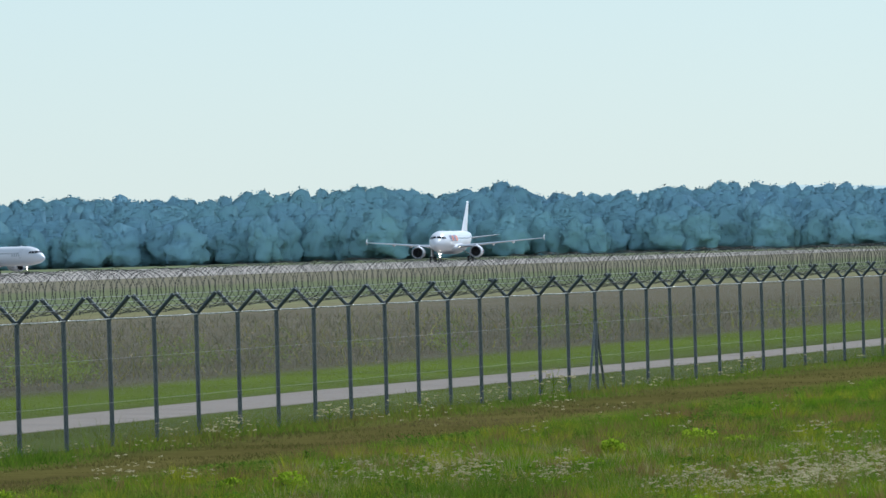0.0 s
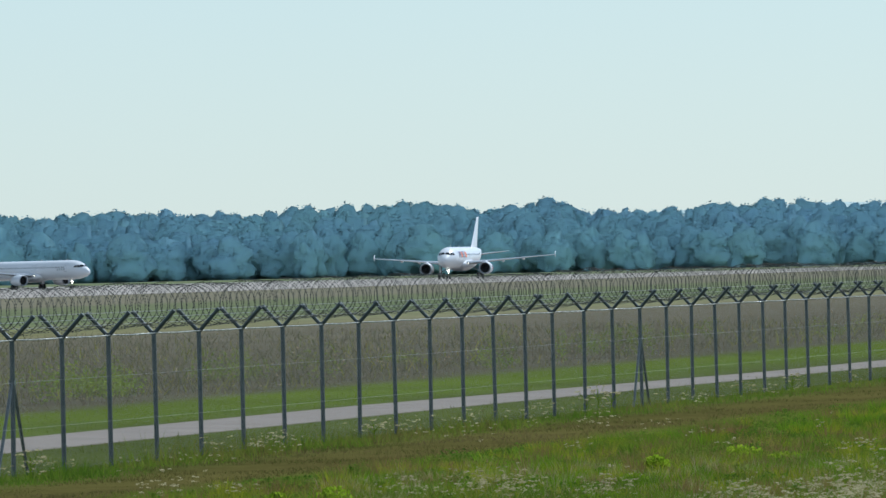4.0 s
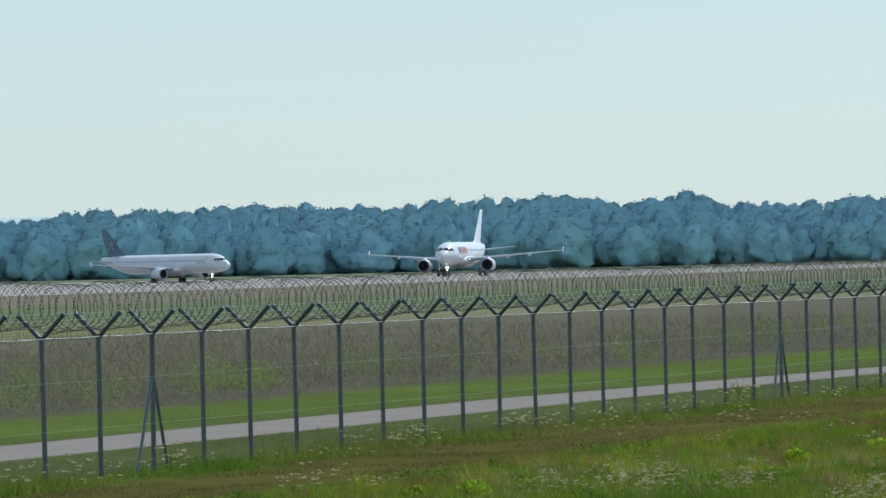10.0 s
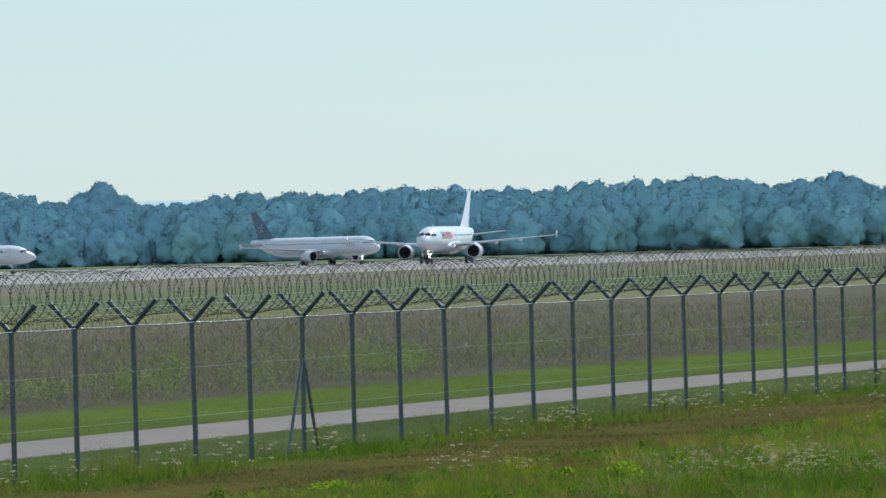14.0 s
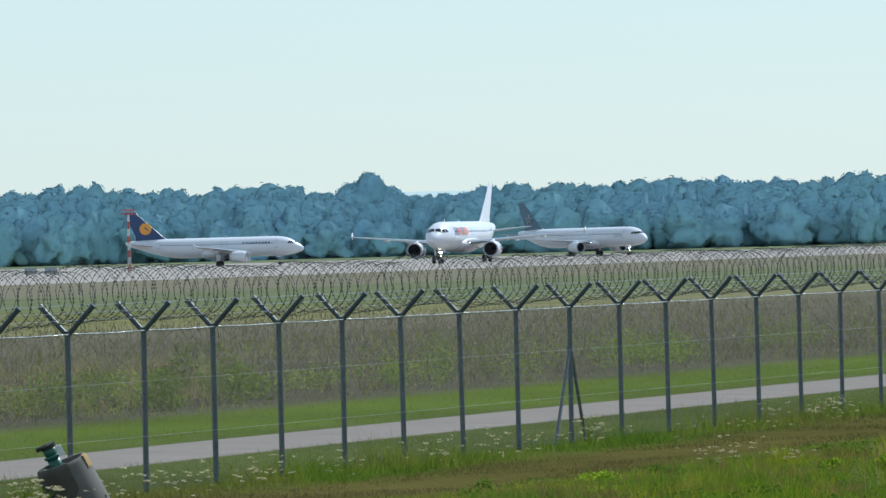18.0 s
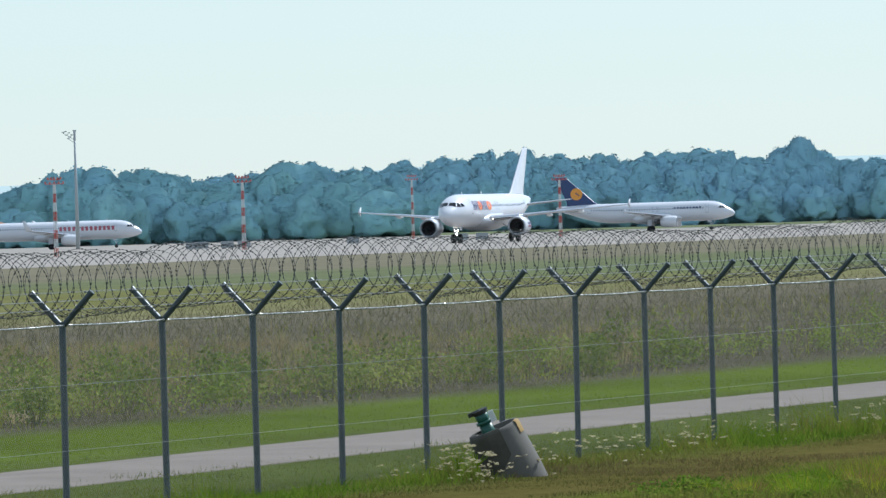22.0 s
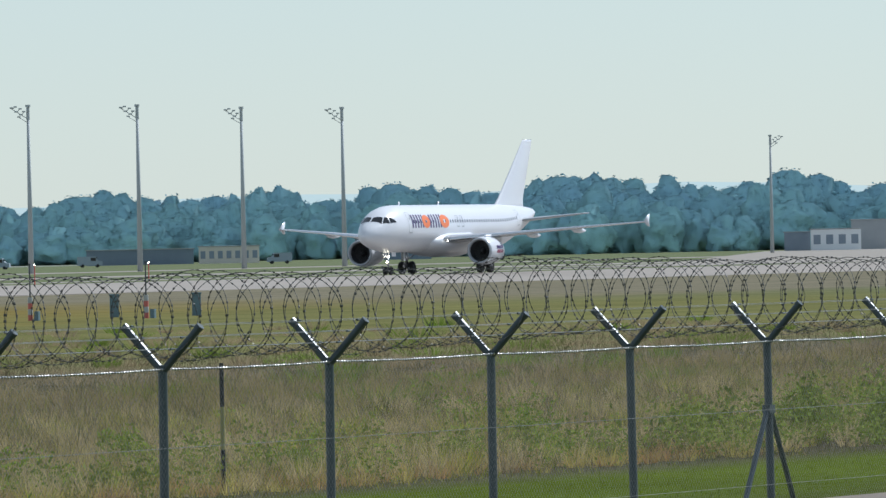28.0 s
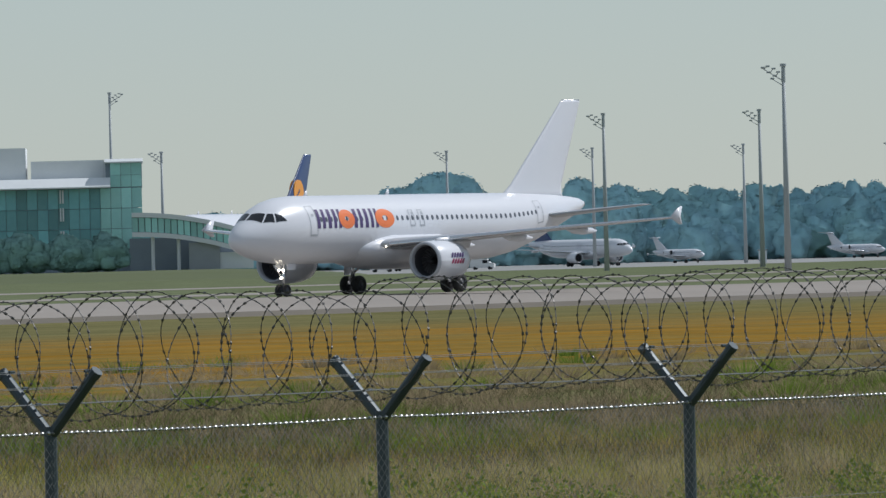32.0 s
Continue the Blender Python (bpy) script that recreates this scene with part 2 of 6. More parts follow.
    v = math_node("MULTIPLY_ADD", big.outputs["Fac"], 0.9, math_node("MULTIPLY_ADD", sm.outputs["Fac"], 0.7, 0.2))
    hsv = n.new("ShaderNodeHueSaturation")
    l.new(mix.outputs[2], hsv.inputs["Color"])
    l.new(v, hsv.inputs["Value"])
    l.new(hsv.outputs["Color"], p.inputs["Base Color"])
    b = n.new("ShaderNodeBump")
    b.inputs["Strength"].default_value, b.inputs["Distance"].default_value = 0.6, 0.3
    l.new(sm.outputs["Fac"], b.inputs["Height"])
    l.new(b.outputs["Normal"], p.inputs["Normal"])
    return m


def ground():
    xs = [900, 200, 40, 0, -20, -29, -40, -60, -100, -150, -220, -302, -304, -378, -380, -460, -600, -900, -1400, -2600, -4600]
    ys = [-900, -100, 30, 80, 140, 220, 340, 500, 800, 1200, 1700, 2400, 3200, 4700]
    v = [(x, y, ground_z(x)) for y in ys for x in xs]
    w = len(xs)
    f = [(j * w + i, j * w + i + 1, (j + 1) * w + i + 1, (j + 1) * w + i) for j in range(len(ys) - 1) for i in range(w - 1)]
    f = [q[::-1] for q in f]
    tagged(part_of("ground", arrays("ground", v, f), ground_material()), "flat airfield meadow of mown and dry tall grass", "ground", kind="structure")


def runway_rise(y):
    """The runway climbs a little towards its near end."""
    return 0.25 * min(1.0, max(0.0, (640 - y) / 160))


def road():
    """The perimeter road: it draws nearer to the fence at its far end."""
    bm, rings = bmesh.new(), []
    for k in range(81):
        y = 20 + 5 * k
        bend = 0.6 * min(1, max(0, (130 - y) / 35))
        near, far = -34.0 + bend + 0.018 * max(0, y - 185), -37.1 + bend + min(1.7, 0.04 * max(0, y - 185))
        top = [(near - 0.1, 0.012), ((near + far) / 2, 0.05), (far + 0.1, 0.012)]
        rings.append([(x, y, z) for x, z in top + [(far, -0.4), (near, -0.4)]])
    loft(bm, rings)
    tagged(part("road", bm, ASPHALT), "narrow pale asphalt perimeter road beside the fence", "road", kind="structure")


def holding_bay():
    """Wide concrete beyond the runway; it broadens towards the far end of the field."""
    bm, rings = bmesh.new(), []
    for k in range(31):
        y = 1080 + 47 * k
        far = -max(440, min(880, 0.385 * y))
        rings.append([(-382, y, -0.175), (-440, y, -0.15), (far - 30, y, -0.15), (far - 32, y, -0.6), (-381, y, -0.6)])
    loft(bm, rings)
    tagged(part("holding_bay", bm, TAXIC), "wide pale concrete holding bay beyond the runway", "holding bay", kind="structure")


def strip(name, label, profile, y0, y1, material, steps=40, rise=None):
    """A paved strip along y with a cross profile of (x, z) and a thickness."""
    bm = bmesh.new()
    low = [(x, z - 0.6) for x, z in profile][::-1]
    ring = profile + low
    rise = rise or (lambda y: 0.0)
    ys = [y0 + (y1 - y0) * k / steps for k in range(steps + 1)]
    loft(bm, [[(x, y, z + rise(y)) for x, z in ring] for y in ys])
    return tagged(part(name, bm, material), label, name.replace("_", " "), kind="structure")


ASPHALT = mat("pale_worn_asphalt", (0.27, 0.228, 0.195), (0.17, 0.142, 0.12), 0.6, 0.95, 0, 0.5, 9.0, spec=0.08)
RUNWAYC = mat("runway_concrete", (0.345, 0.31, 0.275), (0.28, 0.252, 0.225), 0.03, 0.95, 0, 0.1, 0.5, spec=0.05)
TAXIC = mat("taxiway_concrete", (0.33, 0.3, 0.265), (0.28, 0.255, 0.225), 0.03, 0.95, 0, 0.1, 0.4, spec=0.05)
ground()
road()
strip("runway", "crowned concrete runway with worn surface", [(RUNWAY_X + 38, -0.18), (RUNWAY_X + 22.5, 0.02), (RUNWAY_X, RUNWAY_Z), (RUNWAY_X - 22.5, 0.02), (RUNWAY_X - 38, -0.18)], -300, 2300, RUNWAYC, 65, runway_rise)
strip("taxiway", "pale concrete parallel taxiway beyond the runway", [(-500, -0.17), (-515, -0.12), (-530, -0.17)], -300, 2400, TAXIC)
holding_bay()


# ---- fence ----
FENCE_X, BAY, POST_TOP = -29.97, 3.0, 1.86
FENCE_FIRST, FENCE_BAYS = 33.3, 68        # y of the first post
# how far each post stands out of the even spacing, along y
POST_DRIFT = [0.02, 0.02, 0.03, 0.0, -0.02, 0.03, 0.02, -0.03, 0.04, -0.02, -0.01, -0.06, 0.04, -0.06, -0.05, 0.02, 0.0, 0.01, -0.04, 0.03, -0.03, -0.11, -0.03, -0.1, -0.06, -0.07, -0.09, -0.13, -0.17, -0.09, -0.06, -0.04, -0.02, -0.08, -0.07, -0.04, -0.05, -0.0, -0.03, -0.1, -0.09, -0.05, -0.14, -0.17, -0.2, -0.42, -0.24, -0.16, -0.08, -0.09, -0.18, -0.21, -0.25, -0.15, -0.23, -0.22, -0.26, -0.25, -0.26, -0.25, -0.21, -0.15, -0.11, -0.08, -0.06, -0.05, -0.04, -0.04]


def helix(verts, faces, turns, hand, phase, r0, rng, length=BAY, wire=0.0027, seg=44):
    """One razor coil: a three-sided wire with barbs, in a bay along y."""
    n = turns * seg
    path = []
    for i in range(n + 1):
        s = i / n
        th = hand * 2 * math.pi * turns * s
        y = s * length
        r = r0 * (1 + 0.05 * math.sin(2 * math.pi * s) + 0.03 * math.sin(4 * math.pi * s) + 0.04 * math.sin(2 * math.pi * s) * math.sin(5 * s * turns + phase))
        lean = (0.06 * math.cos(2.5 * th) * math.sin(math.pi * s) + 0.1 * math.sin(math.pi * s) * math.sin(2.3 * s * turns + phase)) * length / turns
        path.append(Vector((r * math.cos(th), y + lean, r * math.sin(th))))
    base = len(verts)
    for i, q in enumerate(path):
        d = (path[min(i + 1, n)] - path[max(i - 1, 0)]).normalized()
        u = d.cross(Vector((0, 1, 0.01))).normalized()
        w = d.cross(u)
        for k in range(3):
            a = k * 2 * math.pi / 3
            verts.append(q + wire * (u * math.cos(a) + w * math.sin(a)))
    for i in range(n):
        for k in range(3):
            a, b = base + 3 * i + k, base + 3 * i + (k + 1) % 3
            faces.append((a, b, b + 3, a + 3))
    # barbs: small four-pointed plates along the wire
    for i in range(n):
        q = path[i]
        d = (path[min(i + 1, n)] - q).normalized()
        u = d.cross(Vector((0, 1, 0.3))).normalized()
        w = d.cross(u)
        tw = rng.random() * math.pi
        a = u * math.cos(tw) + w * math.sin(tw)
        c = d.cross(a)
        base = len(verts)
        for o in (d * 0.009 + a * 0.0068, d * -0.009 + a * 0.0068, d * -0.009 - a * 0.0068, d * 0.009 - a * 0.0068, c * 0.0045, c * -0.0045):
            verts.append(q + o)
        for f in ((0, 1, 4, 4), (1, 2, 4, 4), (2, 3, 4, 4), (3, 0, 4, 4), (1, 0, 5, 5), (2, 1, 5, 5), (3, 2, 5, 5), (0, 3, 5, 5)):
            faces.append((base + f[0], base + f[1], base + f[2], base + f[2]))


def tri_mesh(name, verts, faces):
    """Like arrays(), for a mix of quads and triangles."""
    me = bpy.data.meshes.new(name)
    me.from_pydata([tuple(v) for v in verts], [], [f if f[2] != f[3] else f[:3] for f in faces])
    me.update()
    return me


def fence():
    rng = random.Random(5)
    top = thing("security_fence", "tall grey-green steel mesh fence topped with razor coils", "fence")
    post = bmesh.new()
    tube(post, (0, 0, -0.1), (0, 0, POST_TOP + 0.02), 0.034, n=12)
    post_me = bpy.data.meshes.new("post")
    post.to_mesh(post_me), post.free()
    arm_me = []
    for side in (1, -1):
        bm = bmesh.new()
        tube(bm, (0, 0, POST_TOP - 0.03), (side * 0.30, 0, POST_TOP + 0.295), 0.029, 0.029, 10)
        tube(bm, (side * 0.285, 0, POST_TOP + 0.279), (side * 0.31, 0, POST_TOP + 0.305), 0.033, 0.033, 10)
        for k in range(3):
            s = 0.35 + 0.28 * k
            tube(bm, (side * 0.3 * s - side * 0.03, -0.02, POST_TOP + 0.3 * s + 0.03), (side * 0.3 * s - side * 0.03, 0.02, POST_TOP + 0.3 * s + 0.03), 0.008, n=6)
        me = bpy.data.meshes.new("arm")
        bm.to_mesh(me), bm.free()
        arm_me.append(me)
    brace_me = []
    for side in (1, -1):
        bm = bmesh.new()
        tube(bm, (0, 0.86 if side > 0 else -1.0, -0.06), (0, side * 0.03, 1.28), 0.024, n=8)
        box(bm, -0.035, 0.035, side * 0.03 - 0.03, side * 0.03 + 0.03, 1.24, 1.31)
        me = bpy.data.meshes.new("brace")
        bm.to_mesh(me), bm.free()
        brace_me.append(me)
    # chain-link panel: flat wires crossing in diamonds
    v, f = [], []
    pitch, w, h0, h1 = 0.055, 0.0018, 0.03, POST_TOP
    for sgn in (1, -1):
        k = -int(h1 / pitch) - 1
        while k * pitch < BAY + h1:
            y0 = k * pitch
            ya, yb = (y0, y0 + (h1 - h0)) if sgn == 1 else (y0 + (h1 - h0), y0)
            # clip to the bay
            t0, t1 = 0.0, 1.0
            d = yb - ya
            lo, hi = sorted(((0 - ya) / d, (BAY - ya) / d))
            t0, t1 = max(t0, lo), min(t1, hi)
            if t1 - t0 > 0.01:
                p = [(ya + d * t, h0 + (h1 - h0) * t) for t in (t0, t1)]
                b = len(v)
                for (yy, zz) in p:
                    v += [(0.002 * sgn, yy - w, zz), (0.002 * sgn, yy + w, zz)]
                f.append((b, b + 1, b + 3, b + 2))
            k += 1
    mesh_me = arrays("mesh_panel", v, f)
    # tension wires of a bay, with the twisted wire ends along the top edge
    wires = []
    spots = [(0.04, z, 0.0022) for z in (0.64, 1.27)]
    spots += [(side * (0.3 * s - 0.03), POST_TOP + 0.3 * s + 0.03, 0.0019) for s in (0.35, 0.63, 0.91) for side in (1, -1)]
    for sx, sz, sr in spots:
        bm = tube(bmesh.new(), (sx, 0, sz), (sx, BAY, sz), sr, n=5)
        me = bpy.data.meshes.new("tension_wire")
        bm.to_mesh(me), bm.free()
        wires.append(me)
    # one twisted wire with knots where the mesh ends are bent over
    bm, n, rings = bmesh.new(), 62, []
    for i in range(n * 4 + 1):
        u = i / (n * 4)
        q = (0.0022, 0.0085, 0.0105, 0.0022)[i % 4] * rng.uniform(0.7, 1.15) if 0 < i < n * 4 else 0.0045
        z = POST_TOP - 0.012 - 0.01 * math.sin(math.pi * u) + rng.uniform(-0.002, 0.002)
        rings.append([(q * math.cos(a), BAY * u, z + q * math.sin(a)) for a in (2 * math.pi * k / 7 for k in range(7))])
    loft(bm, rings)
    edge_me = bpy.data.meshes.new("top_wire")
    bm.to_mesh(edge_me), bm.free()
    # bright zinc on one ring a knot, dull between: spaces out the glints
    edge_me.polygons.foreach_set("material_index", [0 if (i // 7) % 4 == 1 else 1 for i in range(len(edge_me.polygons))])
    edge_me.polygons.foreach_set("use_smooth", [True] * len(edge_me.polygons))
    coils = []
    for k in range(7):
        vv, ff = [], []
        helix(vv, ff, 7, 1, 0.4 + 1.7 * k, 0.31, rng)
        helix(vv, ff, 7, -1, 2.0 + 1.3 * k, 0.3, rng)
        coils.append(tri_mesh("razor_coil", vv, ff))
    for i in range(FENCE_BAYS):
        y = FENCE_FIRST + i * BAY
        po = part_of("post", post_me, GALV, top)
        lean = rng.uniform(-0.4, 0.4)
        po.matrix_basis = pose(FENCE_X, y + POST_DRIFT[i], 0, lean, rng.uniform(-0.5, 0.5), 0)
        for me in arm_me:
            part_of("arm", me, GALV, po)
        if i % 17 == 14:
            for me in brace_me:
                part_of("brace", me, GALV, po)
        for name, me, m in (("mesh_panel", mesh_me, MESHWIRE), ("top_wire", edge_me, [ZINC, MESHWIRE]), *(("tension_wire", w, WIRE) for w in wires)):
            part_of(name, me, m, top).matrix_basis = pose(FENCE_X + (0.0 if name == "tension_wire" else 0.037), y, 0)
        c = part_of("razor_coil", coils[rng.randrange(7)], RAZOR, top)
        c.matrix_basis = pose(FENCE_X + rng.uniform(-0.02, 0.02), y, POST_TOP + 0.40 + rng.uniform(-0.03, 0.03), 0, 0, 0)
    return top


fence()


# ---- airliners ----
# fuselage stations: distance from the nose as a share of the nose / tail length, rise of the axis, half height, half width
NOSE = [(0.0, -0.62, 0.03, 0.03), (0.12, -0.60, 0.30, 0.30), (0.4, -0.56, 0.58, 0.60), (0.9, -0.49, 0.87, 0.93), (1.5, -0.42, 1.13, 1.22), (2.1, -0.30, 1.41, 1.45),
        (2.8, -0.17, 1.68, 1.65), (3.6, -0.08, 1.87, 1.80), (4.6, -0.03, 2.01, 1.91), (5.8, 0.0, 2.07, 1.97)]
TAIL = [(0.0, 0.0, 2.07, 1.97), (0.12, 0.03, 2.03, 1.95), (0.3, 0.2, 1.86, 1.8), (0.5, 0.48, 1.52, 1.48), (0.7, 0.82, 1.08, 1.08), (0.86, 1.08, 0.70, 0.72), (0.95, 1.22, 0.44, 0.44), (1.0, 1.28, 0.2, 0.2)]
AXIS_Z = 4.03
WING_TIP = 0.2      # how far the wing tips lie above the fuselage axis, on the ground


def stations(length):
    t0 = length - 12.2
    return NOSE + [(d, 0.0, 2.07, 1.97) for d in np.linspace(7.5, t0 - 0.5, 12)] + [(t0 + 12.2 * s, a, h, w) for s, a, h, w in TAIL]


def skin(st, d, th, out=0.0):
    """A point of the fuselage skin: d metres behind the nose, th degrees above the horizontal on the +x side."""
    for a, b in zip(st, st[1:]):
        if a[0] <= d <= b[0]:
            k = (d - a[0]) / max(1e-6, b[0] - a[0])
            rise, h, w = (a[i] + (b[i] - a[i]) * k for i in (1, 2, 3))
            break
    else:
        rise, h, w = st[-1][1:]
    c, s = math.cos(radians(th)), math.sin(radians(th))
    return Vector(((w + out) * c, d, AXIS_Z + rise + (h + out) * s))


def patch(bm, st, outline, out=0.012, mirror=False):
    """A thin panel laid on the skin, from an outline of (d, th), with its rim turned in."""
    sgn = -1 if mirror else 1
    ring = [skin(st, d, th, out) for d, th in outline]
    rim = [skin(st, d, th, -0.02) for d, th in outline]
    cx = sum(d for d, _ in outline) / len(outline)
    ct = sum(t for _, t in outline) / len(outline)
    mid = skin(st, cx, ct, out)
    vs = [bm.verts.new((sgn * q.x, q.y, q.z)) for q in ring]
    lo = [bm.verts.new((sgn * q.x, q.y, q.z)) for q in rim]
    m = bm.verts.new((sgn * mid.x, mid.y, mid.z))
    for i in range(len(vs)):
        j = (i + 1) % len(vs)
        bm.faces.new((vs[i], vs[j], m))
        bm.faces.new((vs[i], lo[i], lo[j], vs[j]))
    return bm


def pane(st, quad, out, mirror, n=7):
    """A four-cornered panel laid close on the skin."""
    bm = bmesh.new()
    a, b, c, e = (np.array(q, dtype=float) for q in quad)
    grid = []
    for i in range(n + 1):
        row = []
        for j in range(n + 1):
            u, v = i / n, j / n
            d, th = (a * (1 - u) + b * u) * (1 - v) + (e * (1 - u) + c * u) * v
            q = skin(st, d, th, out)
            row.append(bm.verts.new((-q.x if mirror else q.x, q.y, q.z)))
        grid.append(row)
    for i in range(n):
        for j in range(n):
            bm.faces.new((grid[i][j], grid[i + 1][j], grid[i + 1][j + 1], grid[i][j + 1]))
    return bm


def door_outline(st, d0, d1, t0, t1, side):
    """Thin dark joint round a cabin door, with a thicker sill."""
    bm = bmesh.new()
    n = 8
    def bar(a, b, c, e):
        lo = [bm.verts.new((side * q.x, q.y, q.z)) for q in (skin(st, a, c + (e - c) * k / n, 0.012) for k in range(n + 1))]
        hi = [bm.verts.new((side * q.x, q.y, q.z)) for q in (skin(st, b, c + (e - c) * k / n, 0.012) for k in range(n + 1))]
        for i in range(n):
            bm.faces.new((lo[i], hi[i], hi[i + 1], lo[i + 1]))
    bar(d0, d0 + 0.045, t0, t1)
    bar(d1 - 0.045, d1, t0, t1)
    bar(d0 + 0.045, d1 - 0.045, t1 - 1.2, t1)
    bar(d0 + 0.045, d1 - 0.045, t0, t0 + 3.0)
    bar(d0 + 0.3, d0 + 0.5, (t0 + t1) / 2 + 6, (t0 + t1) / 2 + 11)
    return bm


def aerofoil(chord, thick, n=9):
    """Section points (along chord, height), from the trailing edge over the top and back."""
    xs = [0.5 * (1 - math.cos(math.pi * i / n)) for i in range(n + 1)]
    yt = [5 * thick * (0.2969 * math.sqrt(x) - 0.126 * x - 0.3516 * x * x + 0.2843 * x ** 3 - 0.1036 * x ** 4) for x in xs]
    up = [(x * chord, y * chord) for x, y in zip(xs, yt)]
    dn = [(x * chord, -0.75 * y * chord) for x, y in zip(xs, yt)]
    return up[::-1] + dn[1:-1]


def wing_mesh(sections, sgn=1, upright=False):
    """Sections: (span, leading edge d, chord, height, thickness)."""
    bm = bmesh.new()
    rings = []
    for sp, le, ch, z, th in sections:
        if upright:
            rings.append([(y * 1.0, le + x, sp) for x, y in aerofoil(ch, th)])
        else:
            rings.append([(sgn * sp, le + x, z + y) for x, y in aerofoil(ch, th)])
    return loft(bm, rings)


def wheel(parent, name, x, y, z, r, w):
    bm = bmesh.new()
    prof = [(0.55 * r, -w / 2), (0.9 * r, -w / 2), (r, -w * 0.28), (r, w * 0.28), (0.9 * r, w / 2), (0.55 * r, w / 2)]
    rings = [[(x + o, y + q * math.cos(a), z + q * math.sin(a)) for q, o in prof] for a in (2 * math.pi * k / 20 for k in range(21))]
    loft(bm, rings, close_ends=False, cyclic=False)
    t = part(name, bm, RUBBER, parent, "black rubber tyre", True)
    bm = bmesh.new()
    tube(bm, (x - w * 0.42, y, z), (x + w * 0.42, y, z), 0.57 * r, n=16)
    tube(bm, (x - w * 0.5, y, z), (x + w * 0.5, y, z), 0.2 * r, n=10)
    part("rim", bm, DUCT, t, "dark grey metal wheel rim", True)


